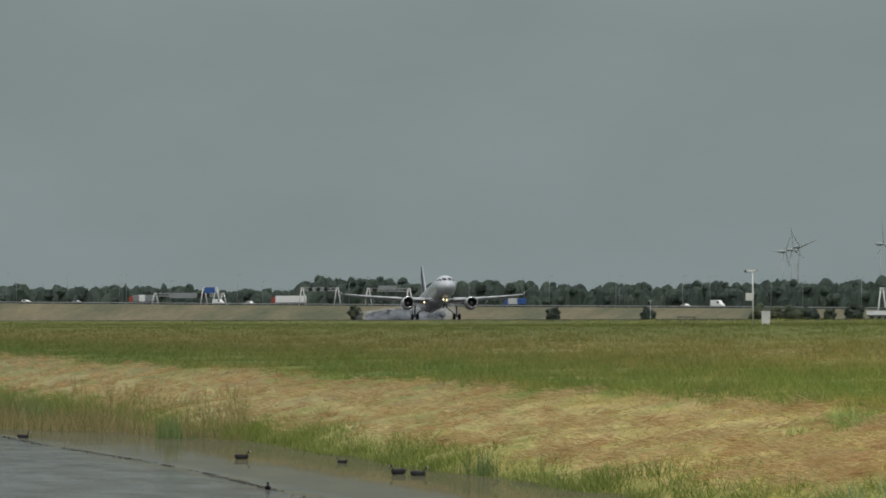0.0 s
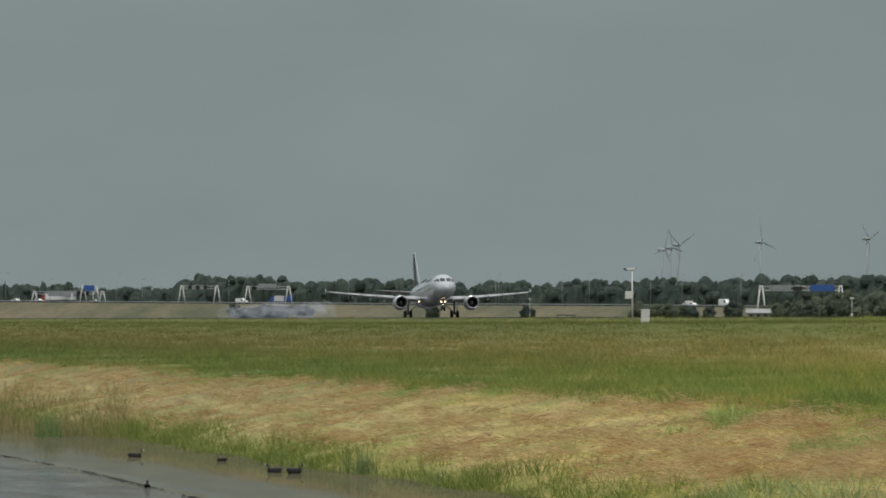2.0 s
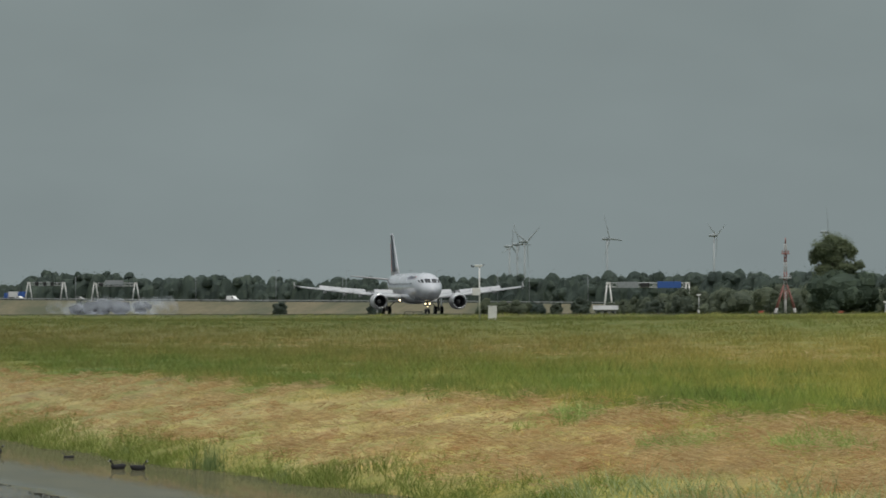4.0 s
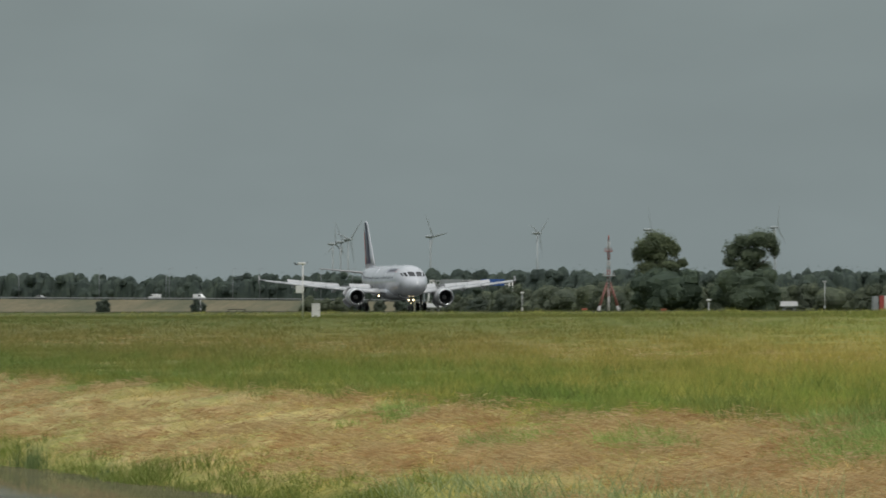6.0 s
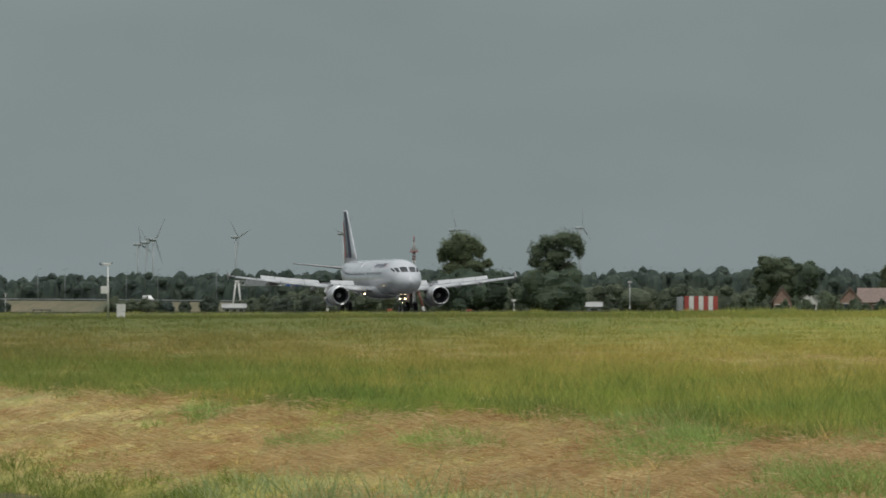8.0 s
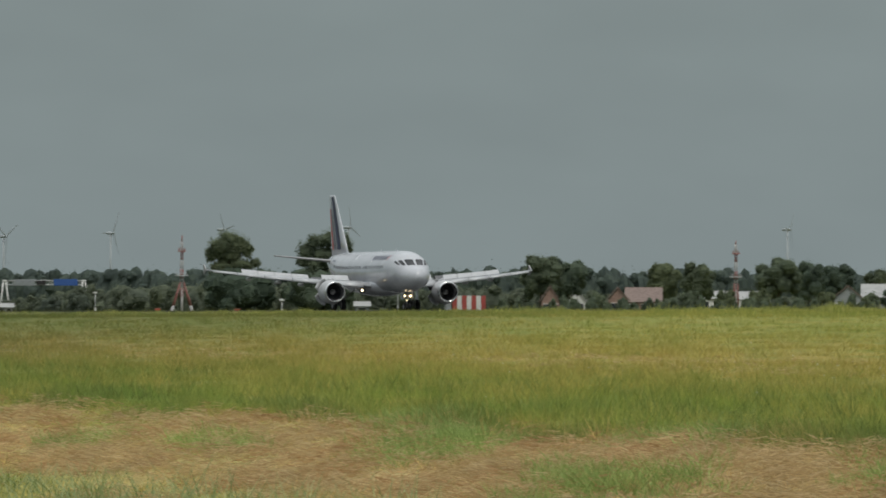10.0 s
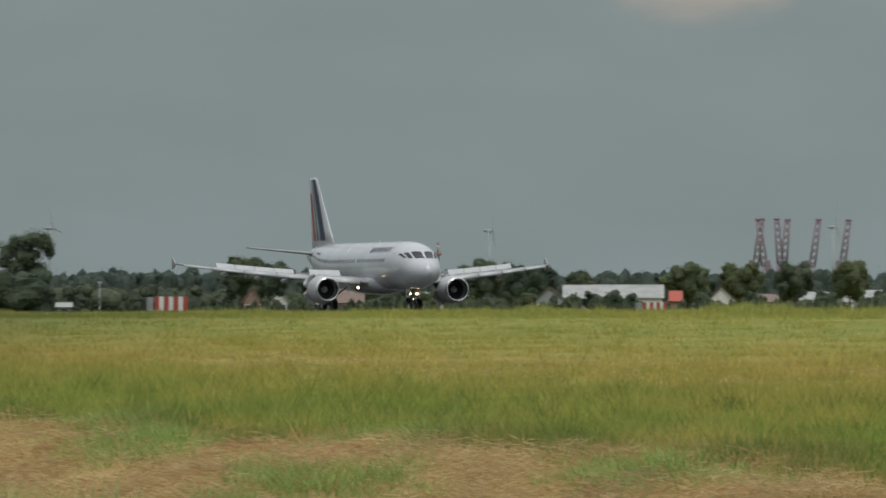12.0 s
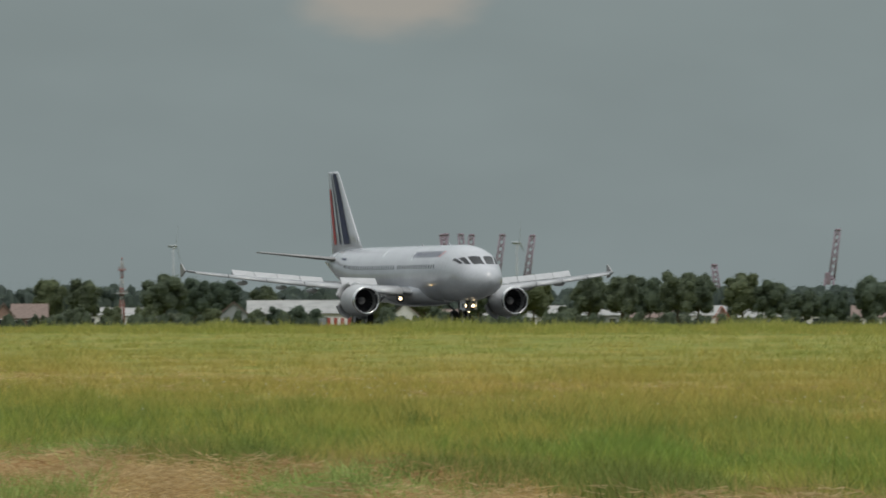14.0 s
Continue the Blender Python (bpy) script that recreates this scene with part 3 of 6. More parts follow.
for i, (m_, w_, t_) in enumerate([(3092, 34, 524), (3128, 40, 521), (3162, 44, 519), (3196, 34, 524), (3322, 38, 520), (2836, 44, 520), (2772, 40, 521), (2895, 46, 518), (2606, 40, 522), (3012, 36, 524), (3410, 44, 520), (3540, 46, 519), (3640, 44, 520)]):
    skyline_tree(m_, t_ - 6, w_, 1232, -0.1, 170 + i, material=LEAF_MID, name="bush", category="bush", label="dense green garden shrub before the buildings", group="garden shrubs", size=0.17)


# ---- motorway on its bank ----
ROAD_MARK, ROAD_D, ROAD_Z = [-1800, -420, 0, 888, 1290, 1720, 2000, 3600], [3550, 3240, 3140, 2950, 2850, 2700, 2600, 2500], [EYE + 8.6, EYE + 8.2, EYE + 7.8, EYE + 5.9, EYE + 5.3, EYE + 4.1, EYE + 2.6, EYE + 0.6]


def road_at(mark, off=0.0):
    d = float(np.interp(mark, ROAD_MARK, ROAD_D)) + off
    return spot(mark, d, float(np.interp(mark, ROAD_MARK, ROAD_Z)))


def build_motorway():
    marks = np.arange(-1800, 3601, 20)
    def sheet(name, offs, drops, material, label, category):
        bm = bmesh.new()
        rows = []
        for m_ in marks:
            row = []
            for o, dz in zip(offs, drops):
                p = road_at(m_, o)
                p.z = 2.7 if dz is None else p.z + dz
                row.append(bm.verts.new(p))
            rows.append(row)
        for a, b in zip(rows, rows[1:]):
            for i in range(len(offs) - 1):
                bm.faces.new((a[i], b[i], b[i + 1], a[i + 1])).smooth = len(offs) < 8
        bmesh.ops.recalc_face_normals(bm, faces=bm.faces)
        return tagged(mesh_object(name, bm, material), label, category, kind="structure")
    sheet("embankment", (-75, -40, -16, -14, 38, 60, 90), (None, None, -0.3, -0.05, -0.05, -0.4, None), BANK, "long dry grass embankment that carries the motorway", "embankment")
    sheet("road", (-13, -13, 36, 36), (-0.05, 0.08, 0.08, -0.05), ASPHALT, "grey asphalt motorway on top of the embankment", "road")
    # crash barrier, posts and beam
    rail = tagged(new("guard_rail"), "grey steel guard rail along the motorway", "guard rail", kind="structure")
    bm = bmesh.new()
    for a, b in zip(marks, marks[1:]):
        pa, pb = road_at(a, -12), road_at(b, -12)
        for z0, z1 in ((0.45, 0.78),):
            vs = [bm.verts.new(p + Vector((0, dy, z))) for p in (pa, pb) for dy in (0, 0.1) for z in (z0, z1)]
            for q in ((0, 1, 5, 4), (2, 6, 7, 3), (1, 3, 7, 5), (0, 4, 6, 2)):
                bm.faces.new([vs[i] for i in q])
    part("rail", bm, STEEL, rail)
    post = bmesh.new()
    box(post, -0.06, 0.06, -0.04, 0.04, 0, 0.7)
    first = part("post", post, STEEL, rail)
    first.location = road_at(-420, -11.9)
    for m_ in np.arange(-400, 1700, 12):
        c = first.copy()
        scene.collection.objects.link(c)
        c.location = road_at(m_, -11.9)


def bank_material():
    m, nt, b = shader("dry_bank", 0.95)
    n1, n2 = noise_node(nt, 0.05, 6), noise_node(nt, 0.4, 4)
    c = ramp_node(nt, n1.outputs[0], [(0.32, (0.075, 0.08, 0.042)), (0.5, (0.12, 0.108, 0.06)), (0.7, (0.165, 0.135, 0.078))])
    nt.links.new(mixed(nt, 0.7, c, ramp_node(nt, n2.outputs[0], [(0.3, (0.65, 0.68, 0.6)), (0.7, (1, 1, 1))]), "MULTIPLY"), b.inputs["Base Color"])
    return m


BANK = bank_material()
build_motorway()

# ---- the airliner ----
# local space: x forward, y to its own left, z up; the main wheels touch the ground at the origin, the nose tip is 17.7 m ahead
NOSE = 17.7
HULL = [(0.0, 0.03, 3.33, 3.25), (0.12, 0.36, 3.66, 2.93), (0.4, 0.72, 3.98, 2.65), (0.9, 1.08, 4.27, 2.38), (1.5, 1.36, 4.52, 2.18), (1.9, 1.5, 4.74, 2.08), (2.5, 1.67, 5.16, 1.98),
        (3.2, 1.81, 5.52, 1.88), (4.2, 1.91, 5.75, 1.80), (5.4, 1.965, 5.86, 1.755), (6.5, 1.975, 5.89, 1.75), (24.0, 1.975, 5.89, 1.75), (26.5, 1.95, 5.89, 1.95), (29.0, 1.78, 5.87, 2.42),
        (31.5, 1.45, 5.82, 3.05), (34.0, 1.0, 5.68, 3.74), (36.0, 0.58, 5.46, 4.32), (37.2, 0.3, 5.24, 4.66), (37.57, 0.16, 5.1, 4.8)]


def hull_point(s, th, proud=0.0):
    """Point of the fuselage skin s metres behind the nose, th degrees round from the top (positive to its left)."""
    col = list(zip(*HULL))
    hw, top, bot = (float(np.interp(s, col[0], col[i])) for i in (1, 2, 3))
    a = radians(th)
    h = (top - bot) / 2
    return Vector((NOSE - s, (hw + proud) * math.sin(a), (top + bot) / 2 + (h + proud) * math.cos(a)))


def hull_s(z, th):
    """How far behind the nose the skin at th degrees from the top reaches height z."""
    a, b = 0.3, 6.4
    for _ in range(30):
        m = (a + b) / 2
        a, b = (m, b) if hull_point(m, th).z < z else (a, m)
    return a


def hull_patch(bm, corners, proud=0.02, n=4):
    """A panel on the skin from four corners (s, th)."""
    grid = []
    for i in range(n + 1):
        row = []
        for j in range(n + 1):
            a, b = i / n, j / n
            s = (1 - a) * ((1 - b) * corners[0][0] + b * corners[1][0]) + a * ((1 - b) * corners[3][0] + b * corners[2][0])
            th = (1 - a) * ((1 - b) * corners[0][1] + b * corners[1][1]) + a * ((1 - b) * corners[3][1] + b * corners[2][1])
            row.append(bm.verts.new(hull_point(s, th, proud)))
        grid.append(row)
    fs = []
    for i in range(n):
        for j in range(n):
            f = bm.faces.new((grid[i][j], grid[i][j + 1], grid[i + 1][j + 1], grid[i + 1][j]))
            f.smooth = True
            fs.append(f)
    return fs


def aerofoil(chord, thick, n=10):
    """Closed outline (back from the leading edge, up)."""
    up, low = [], []
    for i in range(n + 1):
        x = (1 - math.cos(math.pi * i / n)) / 2
        t = 5 * thick * (0.2969 * math.sqrt(x) - 0.126 * x - 0.3516 * x ** 2 + 0.2843 * x ** 3 - 0.1015 * x ** 4)
        up.append((x * chord, (t + 0.012 * math.sin(math.pi * x)) * chord))
        low.append((x * chord, (-t * 0.75 + 0.012 * math.sin(math.pi * x)) * chord))
    return up[::-1] + low[1:-1]


# wing stations: y, leading edge s, trailing edge s, height
WING = [(0.8, 11.3, 18.5, 2.35), (1.975, 12.0, 18.55, 2.42), (6.4, 14.35, 18.75, 2.82), (11.5, 17.0, 20.05, 3.36), (16.7, 19.75, 21.3, 4.02)]


def wing_at(y):
    col = list(zip(*WING))
    return tuple(float(np.interp(y, col[0], col[i])) for i in (1, 2, 3))


def wing_mesh(side):
    bm = bmesh.new()
    rings = []
    for y in (0.8, 1.975, 4.2, 6.4, 9.0, 11.5, 14.0, 16.3, 16.7):
        le, te, z = wing_at(y)
        k = 0.86 if y > 1.9 else 1.0
        rings.append([Vector((NOSE - le - a, side * y, z + b)) for a, b in aerofoil((te - le) * k, 0.135 if y < 5 else 0.115)])
    return loft(bm, rings)


def slab(bm, pts, thick):
    """A flat panel of that thickness under four corners."""
    n = (pts[1] - pts[0]).cross(pts[3] - pts[0]).normalized() * thick
    vs = [bm.verts.new(p) for p in pts] + [bm.verts.new(p - n) for p in pts]
    for q in ((0, 1, 2, 3), (7, 6, 5, 4), (0, 4, 5, 1), (1, 5, 6, 2), (2, 6, 7, 3), (3, 7, 4, 0)):
        bm.faces.new([vs[i] for i in q])
    return bm


def turned(bm, profile, centre, n=28, cap=False):
    """A body of revolution round the x axis: profile of (x, radius)."""
    loft(bm, [[Vector((centre[0] + x, centre[1] + r * math.cos(2 * math.pi * i / n), centre[2] + r * math.sin(2 * math.pi * i / n))) for i in range(n)] for x, r in profile], cap)
    return bm


def wheel_parts(parent, centre, r, width):
    tyre = bmesh.new()
    prof = [(-0.5, 0.62), (-0.5, 0.86), (-0.38, 0.97), (-0.15, 1.0), (0.15, 1.0), (0.38, 0.97), (0.5, 0.86), (0.5, 0.62)]
    loft(tyre, [[Vector((r * k * math.cos(2 * math.pi * i / 24), width * y, r * k * math.sin(2 * math.pi * i / 24))) for i in range(24)] for y, k in prof], False)
    w = part("wheel", tyre, DARK, parent, "black rubber aircraft tyre")
    w.location = centre
    rim = bmesh.new()
    prof = [(-0.42, 0.05), (-0.42, 0.3), (-0.3, 0.5), (-0.45, 0.63), (0.45, 0.63), (0.3, 0.5), (0.42, 0.3), (0.42, 0.05)]
    loft(rim, [[Vector((r * k * math.cos(2 * math.pi * i / 20), width * y, r * k * math.sin(2 * math.pi * i / 20))) for i in range(20)] for y, k in prof], True)
    part("rim", rim, STEEL, w, "grey metal wheel rim")
    return w


def flat_on_fin(bm, outline, off):
    """A thin decal on the fin: outline of (s, z)."""
    for side in (1, -1):
        vs = []
        for s, z in outline:
            le, te = fin_at(z)
            x = (s - le) / (te - le)
            t = 5 * 0.07 * (0.2969 * math.sqrt(max(x, 0)) - 0.126 * x - 0.3516 * x ** 2 + 0.2843 * x ** 3 - 0.1015 * x ** 4) * (te - le)
            vs.append(bm.verts.new((NOSE - s, side * (t + off), z)))
        bm.faces.new(vs if side > 0 else vs[::-1])


def fin_at(z):
    return float(np.interp(z, [5.3, 11.76], [28.7, 34.85])), float(np.interp(z, [5.3, 11.76], [36.3, 37.35]))


def fin_stripe(bm, f0, f1, z0, z1, off):
    """Stripe between two shares of the chord, each (at z0, at z1)."""
    n = 8
    for i in range(n):
        za, zb = z0 + (z1 - z0) * i / n, z0 + (z1 - z0) * (i + 1) / n
        ka, kb = i / n, (i + 1) / n
        row = []
        for z, k, f in ((za, ka, f0), (za, ka, f1), (zb, kb, f1), (zb, kb, f0)):
            le, te = fin_at(z)
            row.append((le + (te - le) * (f[0] + (f[1] - f[0]) * k), z))
        flat_on_fin(bm, row, off)


def build_airliner():
    HULL_WHITE = painted("airliner_white", (0.45, 0.468, 0.5), 0.22, 0, 0.1, 0.35, coat=0.5)
    WING_GREY = painted("wing_grey", (0.25, 0.26, 0.27), 0.4, 0.1, 0.14, 0.6)
    NACELLE = painted("nacelle_grey", (0.44, 0.45, 0.46), 0.35, 0.15, 0.16, 0.9)
    LIP = painted("polished_lip", (0.75, 0.75, 0.75), 0.22, 1.0, 0.12, 2)
    GLASS = painted("cockpit_glass", (0.012, 0.014, 0.016), 0.08, 0, 0.1)
    CABIN = painted("cabin_glass", (0.07, 0.08, 0.095), 0.15, 0, 0.1)
    NAVY = painted("navy_paint", (0.012, 0.018, 0.06), 0.5, 0, 0.1)
    LIVERY_RED = painted("livery_red", (0.36, 0.025, 0.035), 0.35, 0, 0.1)
    INSIDE = painted("dark_duct", (0.02, 0.02, 0.022), 0.5, 0.3, 0.2)
    DUCT = painted("inlet_lining", (0.16, 0.165, 0.17), 0.5, 0.2, 0.2)
    # grey flap paint, deepened to carry the shade under the wing
    FLAP = painted("flap_shade_grey", (0.15, 0.155, 0.16), 0.5, 0.1, 0.2)
    GEAR = painted("gear_grey", (0.3, 0.3, 0.3), 0.5, 0.3, 0.3)
    LAMP = glowing("landing_light", (1.0, 0.78, 0.46), 5.0)
    plane = thing("airliner", (0, 0, 0), "white twin-engined airliner with blue and red tail stripes, landing", "airliner")
    bm = bmesh.new()
    loft(bm, [[hull_point(s, th * 360 / 40) for th in range(40)] for s, *_ in HULL])
    body = part("fuselage", bm, HULL_WHITE, plane)
    # belly fairing
    bm = bmesh.new()
    rings = []
    for s, w, lo in ((10.2, 0.6, 1.85), (11.2, 1.75, 1.62), (13, 2.12, 1.45), (17, 2.15, 1.42), (19.5, 1.9, 1.5), (21.5, 0.9, 1.8)):
        rings.append([Vector((NOSE - s, w * math.cos(a), 2.5 + (2.5 - lo) * math.sin(a) if math.sin(a) < 0 else 2.5 + 0.7 * math.sin(a))) for a in (2 * math.pi * i / 24 for i in range(24))])
    loft(bm, rings)
    part("belly_fairing", bm, HULL_WHITE, plane)
    # flight deck windows
    for side in (1, -1):
        for t0, t1, lo, hi0, hi1 in ((4, 33, 4.4, 4.96, 4.93), (38.5, 50, 4.42, 4.92, 4.86), (53.5, 60, 4.46, 4.86, 4.72)):
            bm = bmesh.new()
            hull_patch(bm, [(hull_s(lo, t0), side * t0), (hull_s(lo, t1), side * t1), (hull_s(hi1, t1), side * t1), (hull_s(hi0, t0), side * t0)], 0.018, 6)
            part("cockpit_window", bm, GLASS, body, "dark cockpit window pane")
        # cabin windows and doors
        for k in range(40):
            s = 7.2 + 0.533 * k
            if 15.6 < s < 16.1:
                continue
            bm = bmesh.new()
            hull_patch(bm, [(s - 0.11, side * 72.5), (s + 0.11, side * 72.5), (s + 0.11, side * 81), (s - 0.11, side * 81)], 0.012, 2)
            part("cabin_window", bm, CABIN, body, "small dark cabin window")
        for s in (5.1, 30.0):
            bm = bmesh.new()
            for a in (s - 0.42, s + 0.4):
                hull_patch(bm, [(a, side * 58), (a + 0.035, side * 58), (a + 0.035, side * 103), (a, side * 103)], 0.01, 3)
            hull_patch(bm, [(s - 0.42, side * 57), (s + 0.43, side * 57), (s + 0.43, side * 58), (s - 0.42, side * 58)], 0.01, 2)
            part("door_seam", bm, GEAR, body, "dark seam of a closed cabin door")
        # livery wordmark as plain slanting bars, and its red dash
        for k in range(10):
            s = 7.1 + 0.6 * k
            lean = -0.28
            bm = bmesh.new()
            hull_patch(bm, [(s + lean, side * 40), (s + 0.3 + lean, side * 40), (s + 0.3, side * 56), (s, side * 56)], 0.012, 2)
            part("wordmark_bar", bm, NAVY, body, "navy livery wordmark drawn as plain bar")
        bm = bmesh.new()
        hull_patch(bm, [(6.15, side * 40), (6.38, side * 40), (6.85, side * 56), (6.62, side * 56)], 0.012, 2)
        part("wordmark_dash", bm, LIVERY_RED, body, "red slanting livery dash")
        bm = bmesh.new()
        hull_patch(bm, [(28.2, side * 57), (29.6, side * 57), (29.6, side * 62), (28.2, side * 62)], 0.012, 3)
        part("registration_bar", bm, NAVY, body, "dark registration drawn as a plain bar")
    # tail
    bm = bmesh.new()
    rings = []
    for z in (5.3, 7.0, 9.0, 11.0, 11.6, 11.76):
        le, te = fin_at(z)
        cut = 0.25 if z > 11.7 else 0.0
        c = te - le - cut
        rings.append([Vector((NOSE - le - cut - a, b, z)) for a, b in [(a, (b - 0.012 * c * math.sin(math.pi * min(1, a / c))) * (1 if b > 0 else 1.25)) for a, b in aerofoil(c, 0.066)]])
    loft(bm, rings)
    fin = part("tail_fin", bm, HULL_WHITE, plane)
    for name, mat, f0, f1, z0, z1 in (("navy_stripe", NAVY, (0.26, 0.18), (0.47, 0.46), 6.2, 11.6), ("thin_stripe", NAVY, (0.58, 0.58), (0.64, 0.64), 6.2, 11.5),
                                      ("red_stripe", LIVERY_RED, (0.76, 0.8), (0.87, 0.94), 6.2, 10.4)):
        bm = bmesh.new()
        fin_stripe(bm, f0, f1, z0, z1, 0.035)
        part(name, bm, mat, fin, name.replace("_", " ") + " of paint on the tail")
    for side in (1, -1):
        bm = bmesh.new()
        rings = []
        for y, le, te, z in ((0.3, 31.2, 35.4, 4.95), (0.95, 31.6, 35.4, 5.0), (3.5, 33.05, 35.8, 5.27), (6.1, 34.55, 36.15, 5.54), (6.22, 34.75, 36.1, 5.55)):
            rings.append([Vector((NOSE - le - a, side * y, z + b)) for a, b in aerofoil(te - le, 0.095)])
        loft(bm, rings)
        # dark grey all over puts the underside's shade into the paint
        part("tailplane", bm, GEAR, plane, "tailplane, its underside shade painted in as dark grey")
    # wings
    spoilers, doors, wings, legs = [], [], [], []
    for side in (1, -1):
        wing = part("wing", wing_mesh(side), WING_GREY, plane)
        wings.append((wing, side))
        # bright slats along the leading edge
        for y0, y1 in ((2.6, 5.1), (6.6, 9.0), (9.05, 11.5), (11.55, 14.0), (14.05, 16.2)):
            bm = bmesh.new()
            rings = []
            for y in (y0, y1):
                le, te, z = wing_at(y)
                c = (te - le) * 0.17
                rings.append([Vector((NOSE - le + 0.27 - a * c, side * y, z - 0.1 + b * c * 0.85)) for a, b in ((0, 0), (0.1, 0.22), (0.35, 0.42), (1.0, 0.62), (0.6, 0.3), (0.3, 0.02), (0.2, -0.2), (0.06, -0.16))])
            loft(bm, rings)
            part("slat", bm, NACELLE, wing, "pale extended leading edge slat")
        # flaps hanging behind the wing
        for y0, y1 in ((2.1, 6.3), (6.5, 13.0)):
            bm = bmesh.new()
            rings = []
            for y in (y0, y1):
                le, te, z = wing_at(y)
                c = (te - le) * (0.24 if y < 6.4 else 0.3)
                q = Matrix.Rotation(radians(32), 3, "Y")
                rings.append([Vector((NOSE - te + 0.28, side * y, z - 0.05)) + q @ Vector((-a, 0, b)) for a, b in aerofoil(c, 0.13, 6)])
            loft(bm, rings)
            part("flap", bm, FLAP, wing, "grey trailing edge flap lowered for landing")
        # aileron
        bm = bmesh.new()
        rings = []
        for y in (13.1, 16.2):
            le, te, z = wing_at(y)
            rings.append([Vector((NOSE - te + 0.25 - a, side * y, z + b)) for a, b in aerofoil(0.55, 0.14, 6)])
        loft(bm, rings)
        part("aileron", bm, WING_GREY, wing)
        # flap track fairings
        for y in (7.4, 9.6, 12.4):
            le, te, z = wing_at(y)
            bm = bmesh.new()
            turned(bm, [(1.3, 0.02), (0.9, 0.13), (0.2, 0.2), (-0.8, 0.17), (-1.5, 0.02)], (NOSE - te + 0.3, side * y, z - 0.32), 10)
            part("flap_fairing", bm, NACELLE, wing)
        # wingtip fence
        le, te, z = wing_at(16.7)
        bm = bmesh.new()
        o = [(0.35, 0.0), (1.3, 0.55), (1.5, 0.58), (1.5, 0.0), (1.45, -0.42), (1.25, -0.4)]
        a = [bm.verts.new((NOSE - le - x, side * 16.68, z + h)) for x, h in o]
        b = [bm.verts.new((NOSE - le - x, side * 16.78, z + h)) for x, h in o]
        bm.faces.new(a)
        bm.faces.new(b[::-1])
        for i in range(6):
            bm.faces.new((a[i], a[(i + 1) % 6], b[(i + 1) % 6], b[i]))
        bmesh.ops.recalc_face_normals(bm, faces=bm.faces)
        part("wingtip_fence", bm, GEAR, wing, "dark grey wingtip fence")
        # spoilers: hinged at their front edge, they rise after touchdown
        for y0, y1 in ((3.0, 5.6), (6.9, 8.45), (8.5, 10.05), (10.1, 11.65), (11.7, 13.2)):
            (l0, t0, z0), (l1, t1, z1) = wing_at(y0), wing_at(y1)
            h0 = Vector((NOSE - (l0 + (t0 - l0) * 0.66), side * y0, z0 + 0.055 * (t0 - l0)))
            h1 = Vector((NOSE - (l1 + (t1 - l1) * 0.66), side * y1, z1 + 0.055 * (t1 - l1)))
            ax = (h1 - h0).normalized()
            back = Vector((-1, 0, -0.06)).normalized()
            c0, c1 = (t0 - l0) * 0.155, (t1 - l1) * 0.165
            c0, c1 = max(c0, 0.62), max(c1, 0.62)
            bm = bmesh.new()
            up = Vector((0, 0, 0.03))
            mid = (h0 + h1) / 2
            slab(bm, [h0 - mid + up, h1 - mid + up, h1 - mid + back * c1 + up, h0 - mid + back * c0 + up], 0.04 * side)
            bmesh.ops.recalc_face_normals(bm, faces=bm.faces)
            sp = part("spoiler", bm, NACELLE, wing, "pale spoiler panel hinged on the wing")
            sp.location = mid
            spoilers.append((sp, mid.copy(), ax * side))
        # engine
        cy, cz, cx = side * 5.75, 1.85, NOSE - 11.0
        bm = bmesh.new()
        turned(bm, [(0.0, 0.985), (-0.25, 1.07), (-0.8, 1.15), (-1.6, 1.185), (-2.4, 1.15), (-2.9, 1.06), (-2.9, 0.98)], (cx, cy, cz))
        engine = part("engine", bm, NACELLE, plane, "pale grey engine nacelle")
        bm = bmesh.new()
        turned(bm, [(-0.22, 1.06), (-0.05, 1.01), (0.02, 0.95), (0.0, 0.9), (-0.15, 0.865), (-0.5, 0.86)], (cx + 0.01, cy, cz))
        part("inlet_lip", bm, LIP, engine, "polished metal inlet lip")
        bm = bmesh.new()
        turned(bm, [(-0.4, 0.861), (-1.3, 0.88), (-1.35, 0.3)], (cx, cy, cz))
        part("inlet_duct", bm, DUCT, engine, "grey acoustic lining of the inlet")
        for k in range(22):
            a = 2 * math.pi * k / 22
            bm = bmesh.new()
            e1, e2 = Vector((0, math.cos(a), math.sin(a))), Vector((0, -math.sin(a), math.cos(a)))
            c = Vector((cx - 1.15, cy, cz))
            slab(bm, [c + e1 * 0.28 - e2 * 0.05, c + e1 * 0.86 - e2 * 0.09, c + e1 * 0.86 + e2 * 0.09 - Vector((0.12, 0, 0)), c + e1 * 0.28 + e2 * 0.05 - Vector((0.12, 0, 0))], 0.015)
            part("fan_blade", bm, INSIDE, engine, "dark titanium fan blade")
        bm = bmesh.new()
        turned(bm, [(-0.72, 0.01), (-0.85, 0.14), (-1.05, 0.24), (-1.3, 0.31)], (cx, cy, cz), 18)
        part("spinner", bm, GEAR, engine, "grey spinner cone")
        bm = bmesh.new()
        turned(bm, [(-2.75, 0.98), (-3.4, 0.8), (-4.3, 0.55), (-5.0, 0.36), (-5.5, 0.08)], (cx, cy, cz))
        part("exhaust_cone", bm, GEAR, engine, "heat-stained exhaust cone")
